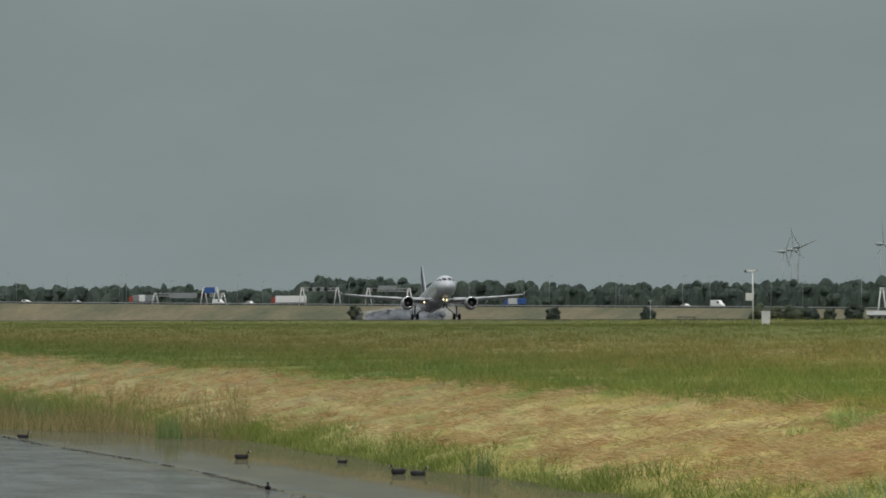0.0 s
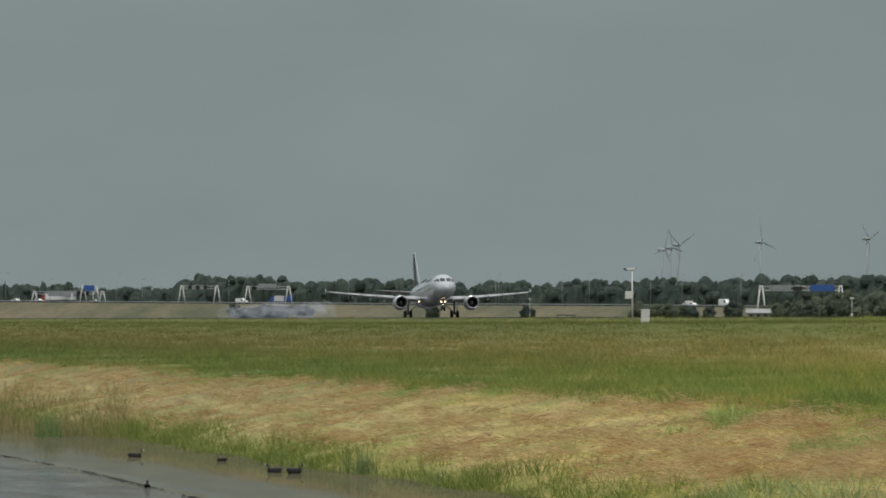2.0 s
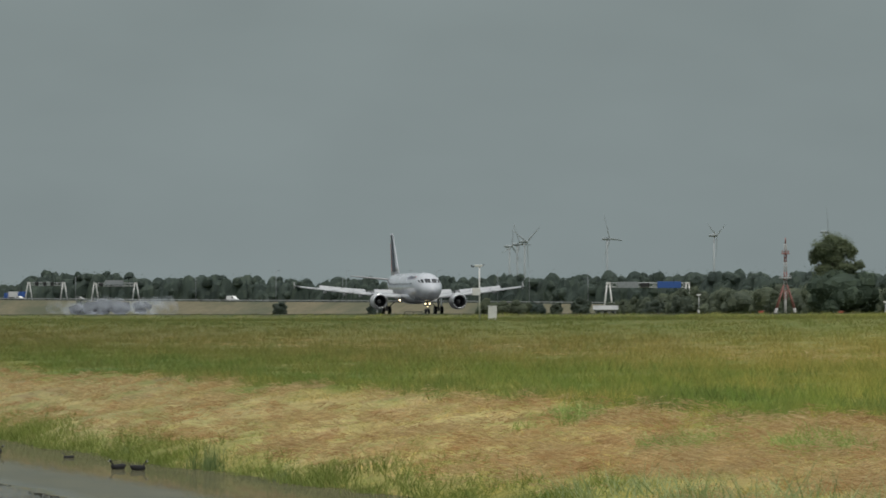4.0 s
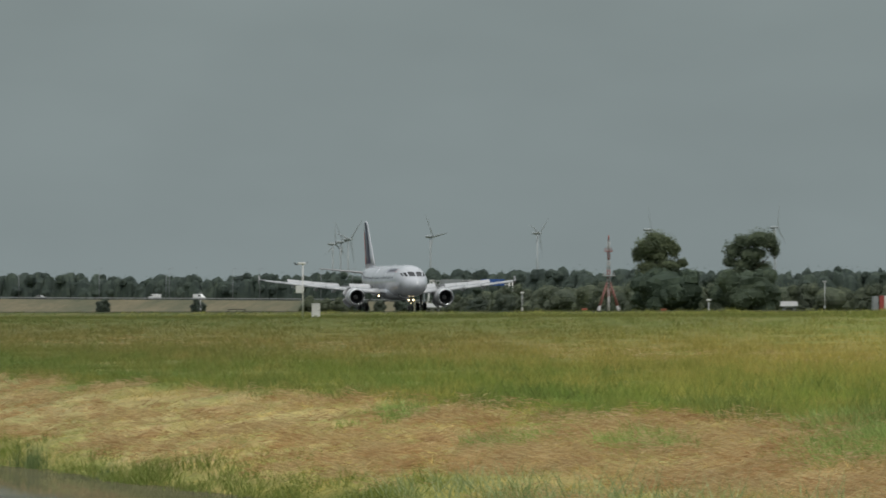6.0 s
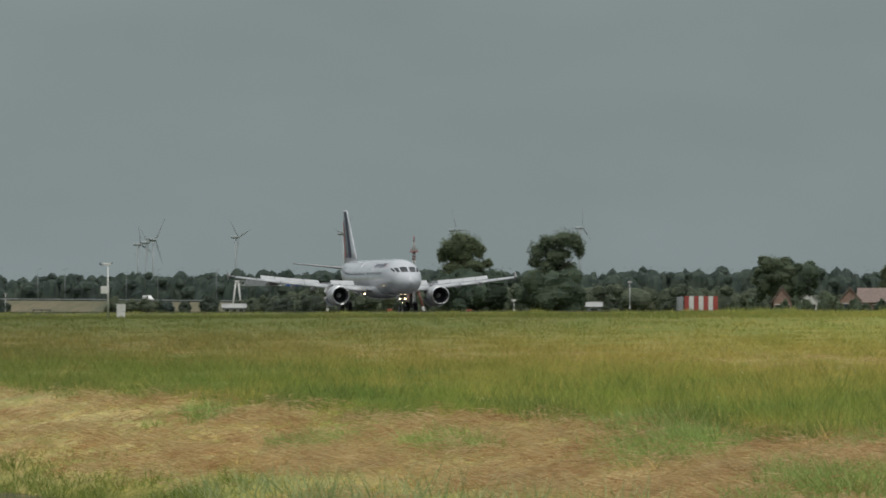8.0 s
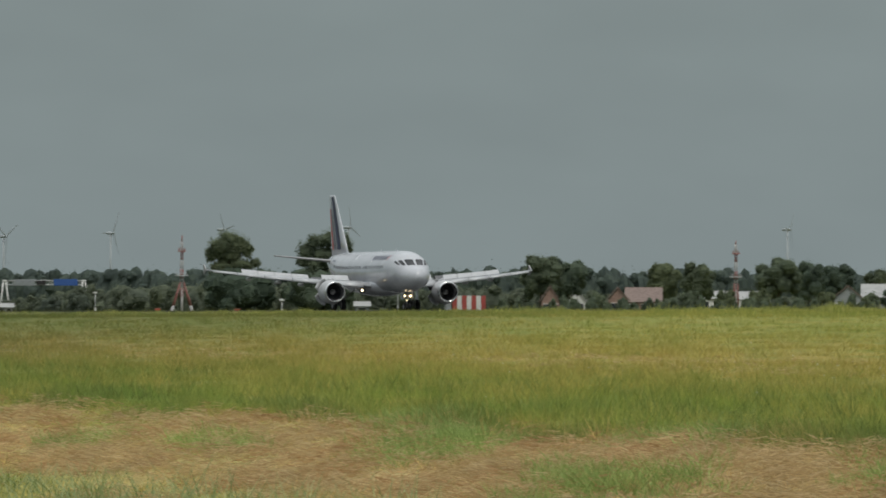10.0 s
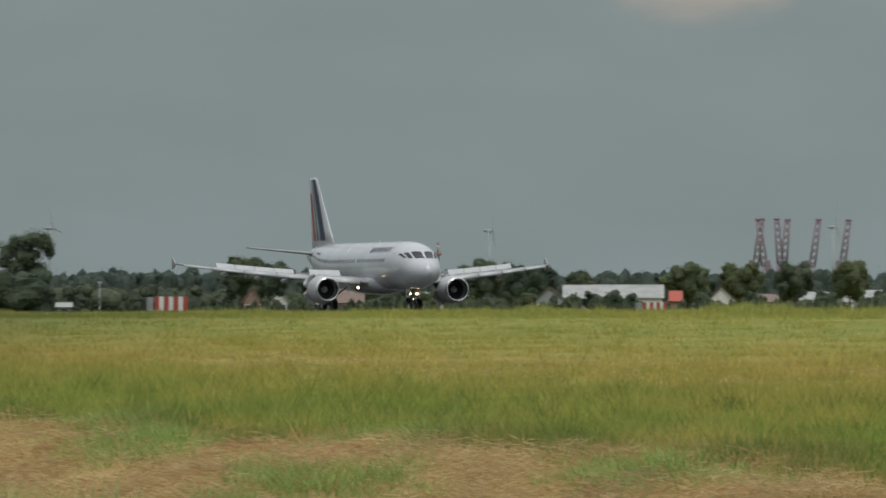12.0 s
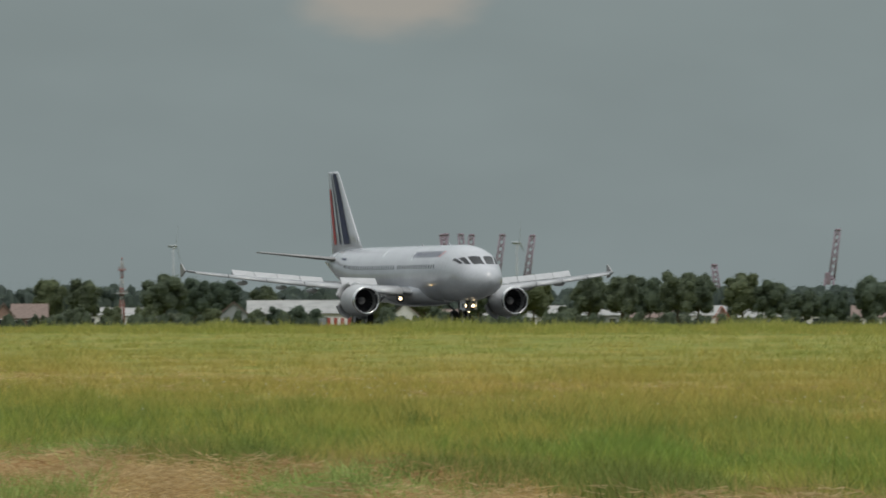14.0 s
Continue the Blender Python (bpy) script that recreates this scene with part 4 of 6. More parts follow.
        # rear cowl in four petals: the thrust reverser doors
        for k in range(4):
            a0 = radians(45 + 90 * k)
            bm = bmesh.new()
            rings = []
            for x, r in ((0.0, 1.06), (-0.55, 0.98), (-1.15, 0.86)):
                ring = []
                for i in range(7):
                    a = a0 + radians(-41 + 82 * i / 6)
                    ring.append((x, r * math.cos(a), r * math.sin(a)))
                rings.append(ring)
            outer = [[bm.verts.new(Vector(p) - Vector((-0.5, 0.95 * math.cos(a0), 0.95 * math.sin(a0)))) for p in r] for r in rings]
            inner = [[bm.verts.new(Vector((p[0], p[1] * 0.93, p[2] * 0.93)) - Vector((-0.5, 0.95 * math.cos(a0), 0.95 * math.sin(a0)))) for p in r] for r in rings]
            for g in (outer, inner):
                for i in range(2):
                    for j in range(6):
                        bm.faces.new((g[i][j], g[i][j + 1], g[i + 1][j + 1], g[i + 1][j])).smooth = True
            for i in range(2):
                for j in (0, 6):
                    bm.faces.new((outer[i][j], outer[i + 1][j], inner[i + 1][j], inner[i][j]))
            for j in range(6):
                for i in (0, 2):
                    bm.faces.new((outer[i][j], outer[i][j + 1], inner[i][j + 1], inner[i][j]))
            bmesh.ops.recalc_face_normals(bm, faces=bm.faces)
            dr = part("reverser_door", bm, NACELLE, engine, "hinged thrust reverser door")
            dr.location = (cx - 2.9 - 0.5, cy + 0.95 * math.cos(a0), cz + 0.95 * math.sin(a0))
            doors.append((dr, Vector(dr.location), Vector((0, -math.sin(a0), math.cos(a0)))))
        # pylon
        le, te, z = wing_at(5.75)
        bm = bmesh.new()
        loft(bm, [[Vector((NOSE - s, cy + w, h)) for s, w, h in ring] for ring in (
            [(12.2, -0.02, 2.96), (12.2, 0.02, 2.96), (12.2, 0.02, 3.05), (12.2, -0.02, 3.05)], [(13.4, -0.2, 2.8), (13.4, 0.2, 2.8), (13.4, 0.16, 3.2), (13.4, -0.16, 3.2)],
            [(15.2, -0.2, 2.4), (15.2, 0.2, 2.4), (15.2, 0.2, 2.85), (15.2, -0.2, 2.85)], [(16.8, -0.04, 2.55), (16.8, 0.04, 2.55), (16.8, 0.04, 2.7), (16.8, -0.04, 2.7)])])
        part("pylon", bm, NACELLE, engine)
        # main gear
        bm = bmesh.new()
        tube(bm, (0.1, side * 3.8, 0.6), (0.05, side * 3.75, 2.5), 0.13, 0.17, 12)
        tube(bm, (0.1, side * 3.8, 0.75), (0.0, side * 2.1, 2.2), 0.07, 0.07, 8)
        tube(bm, (0, side * 3.8 - 0.55, 0.58), (0, side * 3.8 + 0.55, 0.58), 0.1, 0.1, 10)
        tube(bm, (0.32, side * 3.8, 0.75), (0.3, side * 3.8, 1.5), 0.05, 0.05, 8)
        gear = part("main_gear", bm, GEAR, plane, "grey main landing gear strut")
        legs.append(gear)
        for o in (-0.46, 0.46):
            wheel_parts(gear, (0, side * 3.8 + o, 0.58), 0.58, 0.42)
        bm = bmesh.new()
        box(bm, -0.55, 0.55, side * 4.22 - 0.02, side * 4.22 + 0.02, 1.0, 2.55, 0.01)
        part("gear_door", bm, HULL_WHITE, gear, "white gear leg door")
        # wing root landing light
        if side < 0:
            bm = bmesh.new()
            turned(bm, [(0.0, 0.115), (0.05, 0.08), (0.07, 0.02)], (NOSE - 12.2, side * 2.75, 2.0), 16, True)
            part("landing_light", bm, LAMP, plane, "lit landing light under the wing root")
            bm = bmesh.new()
            turned(bm, [(-0.05, 0.3), (0.03, 0.3), (0.03, 0.145), (-0.05, 0.145)], (NOSE - 12.2, side * 2.75, 2.0), 16)
            part("light_housing", bm, DARK, plane, "dark light housing")
            bm = bmesh.new()
            tube(bm, (NOSE - 12.25, side * 2.75, 2.0), (NOSE - 13.1, side * 2.75, 2.6), 0.06)
            part("light_stalk", bm, GEAR, plane)
    # nose gear
    gx = NOSE - 5.07
    bm = bmesh.new()
    tube(bm, (gx, 0, 0.4), (gx - 0.12, 0, 2.0), 0.08, 0.1, 12)
    tube(bm, (gx - 0.05, 0, 0.9), (gx + 0.9, 0, 1.95), 0.05, 0.05, 8)
    tube(bm, (gx, -0.3, 0.38), (gx, 0.3, 0.38), 0.06, 0.06, 10)
    gear = part("nose_gear", bm, GEAR, plane, "grey nose landing gear strut")
    for o in (-0.25, 0.25):
        wheel_parts(gear, (gx, o, 0.38), 0.38, 0.24)
    for o in (-0.3, 0.3):
        bm = bmesh.new()
        turned(bm, [(0.0, 0.105), (0.05, 0.08), (0.07, 0.02)], (gx + 0.16, o, 1.45), 16, True)
        part("landing_light", bm, LAMP, gear, "lit landing light on the nose gear")
        bm = bmesh.new()
        turned(bm, [(-0.12, 0.1), (-0.06, 0.24), (0.02, 0.25), (0.02, 0.205)], (gx + 0.15, o, 1.45), 16)
        part("light_housing", bm, DARK, gear, "dark light housing")
        bm = bmesh.new()
        box(bm, gx - 0.5, gx + 0.6, o * 1.5 - 0.02, o * 1.5 + 0.02, 1.15, 1.85, 0.01)
        part("gear_door", bm, HULL_WHITE, gear, "white nose gear door")
    bm = bmesh.new()
    turned(bm, [(0.0, 0.05), (0.03, 0.035), (0.04, 0.01)], (gx + 0.14, 0, 1.02), 12, True)
    part("taxi_light", bm, LAMP, gear, "lit taxi light")
    bm = bmesh.new()
    tube(bm, (gx - 0.02, -0.36, 1.42), (gx - 0.02, 0.36, 1.42), 0.05)
    tube(bm, (gx - 0.02, 0, 1.02), (gx + 0.14, 0, 1.02), 0.05)
    part("light_bracket", bm, GEAR, gear)
    for x, z, h in ((NOSE - 9, 5.86, 0.2), (NOSE - 15, 5.86, 0.18)):
        bm = bmesh.new()
        slab(bm, [Vector((x, 0.02, z)), Vector((x - 0.35, 0.02, z)), Vector((x - 0.4, 0.02, z + h)), Vector((x - 0.22, 0.02, z + h))], 0.04)
        part("antenna", bm, HULL_WHITE, body)
    return plane, spoilers, doors, wings, legs


AIRLINER, SPOILERS, REVERSERS, WINGS, LEGS = build_airliner()

# ---- grass, reeds and weeds ----
def plan_points(rng, n, u0, u1, b0=-3.7, b1=14.9, even=False):
    """Random places between two lines across the plan and two bearings from the camera's stand, in degrees."""
    b = np.radians(rng.uniform(b0, b1, n))
    if even:
        k = rng.uniform(1 / u1, 1 / u0, n)
        u = 1 / k
    else:
        u = rng.uniform(u0, u1, n)
    d = u / np.sin(PHI + b)
    return u, d * np.cos(PHI + b), d


def blades(u, v, d, z, per, height, lean, width, rng, spread, flat=0.0, aim=None):
    """Triangular blades in tufts: arrays of places; returns corners (n, 3, 3)."""
    n = len(u)
    U = np.repeat(u, per) + rng.normal(size=n * per) * np.repeat(spread, per)
    V = np.repeat(v, per) + rng.normal(size=n * per) * np.repeat(spread, per) * 1.6
    D, H = np.repeat(d, per), np.repeat(height, per) * rng.uniform(0.45, 1.15, n * per)
    Z = np.repeat(z, per)
    a = rng.uniform(0, 2 * np.pi, n * per)
    if aim is not None:
        a = aim + rng.normal(size=n * per) * 0.7 + np.pi * (rng.uniform(size=n * per) < 0.3)
    l = H * np.repeat(lean, per) * rng.uniform(0.3, 1.5, n * per)
    up = H * (1 - flat * rng.uniform(0.4, 1.0, n * per))
    W = np.maximum(width, 0.85 * D / MARKS) * rng.uniform(0.6, 1.3, n * per)
    f = rng.uniform(-0.8, 0.8, n * per)
    base = np.stack([ACROSS.x * U + ALONG.x * V, ACROSS.y * U + ALONG.y * V, Z], -1)
    side = np.stack([np.cos(f), np.sin(f), np.zeros_like(f)], -1) * (W / 2)[:, None]
    tip = base + np.stack([np.cos(a) * l, np.sin(a) * l, up], -1)
    return np.stack([base - side, base + side, tip], 1)


def mats(rng, u, v, d, per, length, width, lift, loose=0.5):
    """Swathes of cut straw: strands that lie one over another in low heaps, mostly the same way within a heap."""
    n = len(u)
    k = n * per
    way = np.repeat(rng.normal(size=n) * 0.5 + np.pi * (rng.uniform(size=n) < 0.5), per) + rng.normal(size=k) * loose
    r, a = np.sqrt(rng.uniform(size=k)), rng.uniform(0, 2 * np.pi, k)
    big = np.repeat(rng.uniform(0.6, 1.5, n), per)
    U = np.repeat(u, per) + r * np.cos(a) * 0.3 * big
    V = np.repeat(v, per) + r * np.sin(a) * 0.9 * big
    D = np.repeat(d, per)
    Z = ground_z(U, V) + lift * big * (1 - r * r) * rng.uniform(0.2, 1.1, k)
    L = length * rng.uniform(0.4, 1.2, k)
    W = np.maximum(width, 0.8 * D / MARKS) * rng.uniform(0.6, 1.3, k)
    base = np.stack([ACROSS.x * U + ALONG.x * V, ACROSS.y * U + ALONG.y * V, Z], -1)
    tip = base + np.stack([np.cos(way) * L, np.sin(way) * L, L * rng.uniform(-0.12, 0.42, k)], -1)
    f = rng.uniform(-1.2, 1.2, k)
    side = np.stack([np.sin(f) * 0.6, np.zeros(k), np.cos(f)], -1) * (W / 2)[:, None]
    return np.stack([base - side, base + side, tip], 1)


def grass_object(name, tris, material, label, category="grass"):
    v = np.concatenate(tris).reshape(-1, 3)
    ob = soup(name, v, np.arange(len(v)).reshape(-1, 3), material)
    return tagged(ob, label, category, kind="stuff")


def clumpy(u, v, su, sv, seed):
    """A cheap smooth field in 0..1 over the plan."""
    r = np.random.default_rng(seed)
    f = np.zeros_like(u)
    for k in range(5):
        a, b, c = r.uniform(0.5, 1.8) * su, r.uniform(-1.8, 1.8) * sv, r.uniform(0, 6.28)
        f = f + np.sin(a * u + b * v + c)
    return 1 / (1 + np.exp(-1.2 * f))


def build_meadow():
    rng = np.random.default_rng(21)
    # cut hay lying on the bank
    u, v, d = plan_points(rng, 36000, 20.8, 28.4)
    s = shore_wave(v) * np.exp(-((u - 21) / 4.0) ** 2)
    z = ground_z(u - s, v) - 0.03
    h = 0.12 + 0.34 * clumpy(u, v, 1.6, 0.5, 1) * clumpy(u, v, 4.0, 1.3, 41)
    hay = [blades(u, v, d, z, 5, h, np.full(len(u), 1.1), 0.014, rng, np.full(len(u), 0.16), 0.75, 0.5)]
    grass_object("hay", hay, BLADES, "straw-coloured dry grass on the canal bank")
    for name, n, seed, mat, label in (("straw_swathe", 5600, 51, HAY_PALE, "pale cut straw lying in loose swathes on the bank"), ("brown_hay", 2300, 52, HAY_BROWN, "brown withered hay lying in heaps on the bank")):
        u, v, d = plan_points(rng, n, 21.6, 27.2, even=True)
        keep = rng.uniform(size=n) < 1.5 * clumpy(u, v, 1.1, 0.3, seed) * clumpy(u, v, 2.6, 0.8, seed + 4)
        u, v, d = u[keep], v[keep], d[keep]
        grass_object(name, [mats(rng, u, v, d, 36, 0.26, 0.015, 0.17)], mat, label, "hay")
    # higher heaps where the rake has turned it over
    u, v, d = plan_points(rng, 1100, 22.2, 26.4, 3.0, 14.9)
    keep = rng.uniform(size=1100) < clumpy(u, v, 1.4, 0.5, 71) ** 1.5
    grass_object("hay_heaps", [mats(rng, u[keep], v[keep], d[keep], 60, 0.17, 0.013, 0.24, 0.7)], HAY_PALE, "pale raked straw in small heaps on the bank", "hay")
    # ragged dark edge of the uncut grass above the hay, and thick tufts behind it
    u, v, d = plan_points(rng, 2600, 26.9, 28.7, 0, 14.9)
    h = 0.1 + 0.42 * clumpy(u, v, 1.2, 0.6, 73) * rng.uniform(0.3, 1.0, len(u))
    edge = [blades(u, v, d, ground_z(u, v) - 0.04, 14, h, np.full(len(u), 0.6), 0.016, rng, np.full(len(u), 0.12))]
    u, v, d = plan_points(rng, 2600, 28.5, 38, even=True)
    keep = rng.uniform(size=2600) < clumpy(u, v, 0.8, 0.35, 74) ** 1.5
    u, v, d = u[keep], v[keep], d[keep]
    edge.append(blades(u, v, d, ground_z(u, v) - 0.04, 18, rng.uniform(0.15, 0.5, len(u)), np.full(len(u), 0.7), 0.018, rng, np.full(len(u), 0.16)))
    grass_object("grass_tufts", edge, LUSH, "deep green grass tufts at the edge of the cut hay")
    # a thin line of old litter in the meadow
    u, v, d = plan_points(rng, 520, 45.5, 54, 0, 14.9)
    keep = rng.uniform(size=520) < 1.6 * clumpy(u, v, 0.6, 0.12, 58) ** 2
    grass_object("straw_litter", [mats(rng, u[keep], v[keep], d[keep], 22, 0.2, 0.016, 0.12)], HAY_PALE, "pale straw litter caught in the meadow", "hay")
    # lush strip along the top of the bank
    u, v, d = plan_points(rng, 40000, 27.0, 41)
    z = ground_z(u, v) - 0.04
    h = 0.12 + 0.4 * clumpy(u, v, 0.9, 0.4, 2) * clumpy(u, v, 3.0, 1.1, 12)
    lush = [blades(u, v, d, z, 6, h, np.full(len(u), 0.8), 0.014, rng, np.full(len(u), 0.14))]
    grass_object("lush_grass", lush, BLADES, "tall bright green grass along the top of the bank")
    # meadow up to the runway strip
    u, v, d = plan_points(rng, 52000, 39, 150, even=True)
    z = ground_z(u, v) - 0.05
    h = 0.1 + 0.4 * clumpy(u, v, 0.25, 0.2, 3) * clumpy(u, v, 1.2, 0.6, 13) * np.clip(1.25 - u / 170, 0.4, 1)
    mead = [blades(u, v, d, z, 6, h, np.full(len(u), 0.9), 0.014, rng, np.full(len(u), 0.2) + d * 0.0006)]
    grass_object("meadow_grass", mead, BLADES, "summer meadow grass, green and straw with seed heads")
    # rough grass on the crest before the runway
    u, v, d = plan_points(rng, 18000, 120, 155.5)
    z = ground_z(u, v) - 0.05
    h = 0.12 + 0.3 * clumpy(u, v, 0.3, 0.3, 4)
    crest = [blades(u, v, d, z, 5, h, np.full(len(u), 0.4), 0.02, rng, np.full(len(u), 0.4))]
    grass_object("crest_grass", crest, BLADES, "rough grass on the low crest beside the runway")
    # leafy bright green weeds in the hay
    out = []
    for uu, vv, r, n in ((25.5, 101, 1.3, 40), (27.3, 107, 1.0, 70), (26.4, 102, 0.9, 50), (24.6, 88, 1.4, 60), (26.2, 79, 1.3, 60), (23.8, 74, 1.5, 70), (25.8, 64, 1.3, 60), (24.6, 59, 1.2, 50), (23.2, 84, 1.1, 50), (24.4, 118, 1.0, 30), (26.0, 136, 1.0, 24), (25.0, 69, 1.0, 50), (26.9, 92, 1.1, 50), (25.2, 112, 0.8, 30)):
        n = int(n * 1.4)
        u, v = uu + rng.normal(size=n) * r * 0.32, vv + rng.normal(size=n) * r * 1.3
        out.append(blades(u, v, np.hypot(u, v), ground_z(u, v) - 0.03, 32, rng.uniform(0.12, 0.36, n), np.full(n, 0.9), 0.02, rng, np.full(n, 0.12)))
    grass_object("weeds", out, WEED, "leafy bright green weeds in the cut hay", "weeds")
    # tussocks that stand out of the meadow
    u, v, d = plan_points(rng, 7500, 26.8, 140, even=True)
    z = ground_z(u, v) - 0.05
    h = rng.uniform(0.16, 0.5, len(u)) ** 1.2 * (0.6 + 0.7 * clumpy(u, v, 0.5, 0.25, 61))
    out = [blades(u, v, d, z, 20, h, np.full(len(u), 0.6), 0.016, rng, np.full(len(u), 0.13) + d * 0.0003)]
    grass_object("tussocks", out, BLADES, "tussocks of taller grass standing out of the meadow")
    # tall rank growth on the crest
    u, v, d = plan_points(rng, 2600, 140, 155.5, 1.0, 14.9)
    out = [blades(u, v, d, ground_z(u, v) - 0.05, 22, rng.uniform(0.08, 0.66, len(u)) * (0.12 + 1.5 * clumpy(u, v, 0.4, 0.2, 63) ** 2.5) * np.interp(d, [420, 560, 800], [1.0, 0.75, 0.45]), np.full(len(u), 0.5), 0.05, rng, np.full(len(u), 0.3))]
    grass_object("rank_weeds", out, CREST, "tall yellow-green weeds on the crest by the runway", "weeds")
    # tufts at the water's edge
    out = []
    n = 3000
    v = rng.uniform(60, 300, n)
    v = v[rng.uniform(size=n) < 0.25 + 0.9 * clumpy(np.zeros(n), v, 0, 0.5, 6)]
    u = 20.55 + shore_wave(v) + np.abs(rng.normal(size=len(v))) * 0.6
    tall = rng.uniform(0.1, 0.3, len(v)) + 0.3 * clumpy(np.zeros(len(v)), v, 0, 0.9, 66) ** 3
    out.append(blades(u, v, np.hypot(u, v), np.maximum(ground_z(u - shore_wave(v), v), 0) - 0.05, 18, tall, np.full(len(v), 0.7), 0.016, rng, np.full(len(v), 0.15)))
    grass_object("shore_grass", out, SHORE, "fresh green grass tufts at the water's edge")
    # tall bent grass at the foot of the bank
    v = rng.uniform(58, 112, 150)
    u = 21.2 + shore_wave(v) + rng.uniform(-0.3, 1.1, 150)
    out = [blades(u, v, np.hypot(u, v), np.maximum(ground_z(u - shore_wave(v), v), 0) - 0.05, 15, rng.uniform(0.3, 0.75, 150), np.full(150, 0.9), 0.022, rng, np.full(150, 0.18))]
    grass_object("sedge", out, SEDGE, "pale blue-green sedge bending over the bank")
    # seed heads and small white flowers over the meadow
    u, v, d = plan_points(rng, 900, 30, 120, even=True)
    keep = rng.uniform(size=900) < clumpy(u, v, 0.35, 0.16, 9) ** 4
    u, v = np.append(u[keep], 41.5 + rng.normal(size=60) * 0.7), np.append(v[keep], 127 + rng.normal(size=60) * 2.6)
    d = np.hypot(u, v)
    z = ground_z(u, v) + rng.uniform(0.2, 0.5, len(u))
    c = np.stack([ACROSS.x * u + ALONG.x * v, ACROSS.y * u + ALONG.y * v, z], -1)
    r = np.maximum(0.014, 0.7 * d / MARKS)[:, None] * rng.uniform(0.6, 1.3, (len(d), 1))
    octa = np.array([(1, 0, 0), (0, 1, 0), (-1, 0, 0), (0, -1, 0), (0, 0, 0.6), (0, 0, -0.6)])
    faces = np.array([(0, 1, 4), (1, 2, 4), (2, 3, 4), (3, 0, 4), (1, 0, 5), (2, 1, 5), (3, 2, 5), (0, 3, 5)])
    vv = (c[:, None] + octa[None] * r[:, None]).reshape(-1, 3)
    ff = (faces[None] + 6 * np.arange(len(c))[:, None, None]).reshape(-1, 3)
    tagged(soup("wildflowers", vv, ff, FLOWER), "scattered small white wildflowers in the meadow", "flowers", kind="stuff")


def build_reeds():
    rng = np.random.default_rng(31)
    n = 2600
    mark = rng.uniform(-330, 440, n)
    b = (mark - 784) / MARKS
    lo = np.interp(mark, [-330, 0, 200, 440], [15.0, 16.0, 18.6, 20.6])
    u = lo + np.abs(rng.normal(size=n)) * 1.7
    d = u / np.sin(PHI + b)
    v = d * np.cos(PHI + b)
    z = np.maximum(ground_z(u, v, False), -0.1)
    h = rng.uniform(0.4, 1.1, n) * np.interp(mark, [-330, 120, 250, 440], [1.0, 0.85, 0.7, 0.5]) * (0.6 + 0.6 * clumpy(u, v, 1.0, 0.4, 15))
    grass_object("reed_bed", [blades(u, v, d, z - 0.05, 5, h, np.full(n, 0.4), 0.022, rng, np.full(n, 0.16))], REED, "straw-brown reed bed standing in the shallows", "reeds")
    out = []
    for m_, uu, w, hh, k in ((305, 19.2, 0.3, 0.8, 34), (42, 18.0, 0.5, 1.2, 30), (75, 18.4, 0.35, 0.95, 18), (858, 20.7, 0.2, 0.7, 12), (845, 20.8, 0.35, 0.4, 10), (712, 20.8, 0.22, 0.5, 9), (375, 20.4, 0.15, 0.45, 8), (1010, 20.9, 0.3, 0.4, 10)):
        bb = (m_ - 784) / MARKS
        dd = uu / math.sin(PHI + bb)
        u, v = uu + rng.normal(size=k) * w * 0.4, dd * math.cos(PHI + bb) + rng.normal(size=k) * w * 2.2
        # spread along the shore as it shows
        side = rng.normal(size=k) * w * 0.5
        u = u + side * math.cos(PHI + bb)
        out.append(blades(u, v, np.full(k, dd), np.full(k, -0.05), 8, rng.uniform(0.6, 1.0, k) * hh, np.full(k, 0.22), 0.022, rng, np.full(k, 0.06)))
    grass_object("green_reeds", out, GREEN_REED, "clumps of fresh green reed at the water's edge", "reeds")


def blade_paint(name, dark, mid, light):
    m, nt, b = shader(name, 0.7)
    geo = nt.nodes.new("ShaderNodeNewGeometry")
    n = noise_node(nt, 0.7, 3)
    c = ramp_node(nt, geo.outputs["Random Per Island"], [(0.0, dark), (0.55, mid), (1.0, light)])
    c = (mixed(nt, 0.7, c, ramp_node(nt, n.outputs[0], [(0.3, (0.7, 0.7, 0.65)), (0.7, (1.15, 1.12, 1.0))]), "MULTIPLY"))
    nt.links.new(c, b.inputs["Base Color"])
    thin(nt, b, c, 0.4)
    b.inputs["Specular IOR Level"].default_value = 0.2
    return m


WEED = blade_paint("weed_leaf", (0.19, 0.26, 0.075), (0.3, 0.41, 0.125), (0.42, 0.52, 0.2))
CREST = blade_paint("rank_grass", (0.2, 0.24, 0.06), (0.33, 0.35, 0.1), (0.46, 0.44, 0.17))
LUSH = blade_paint("lush_tufts", (0.1, 0.14, 0.035), (0.19, 0.25, 0.065), (0.29, 0.34, 0.11))
HAY_PALE = blade_paint("cut_straw", (0.38, 0.265, 0.13), (0.56, 0.42, 0.23), (0.7, 0.56, 0.35))
HAY_BROWN = blade_paint("withered_hay", (0.3, 0.18, 0.085), (0.5, 0.32, 0.165), (0.62, 0.43, 0.25))
SHORE = blade_paint("shore_grass", (0.1, 0.14, 0.03), (0.2, 0.26, 0.06), (0.32, 0.34, 0.12))
SEDGE = blade_paint("sedge_leaf", (0.2, 0.26, 0.11), (0.33, 0.4, 0.19), (0.46, 0.5, 0.29))
REED = blade_paint("dry_reed", (0.13, 0.15, 0.05), (0.28, 0.23, 0.11), (0.46, 0.37, 0.2))
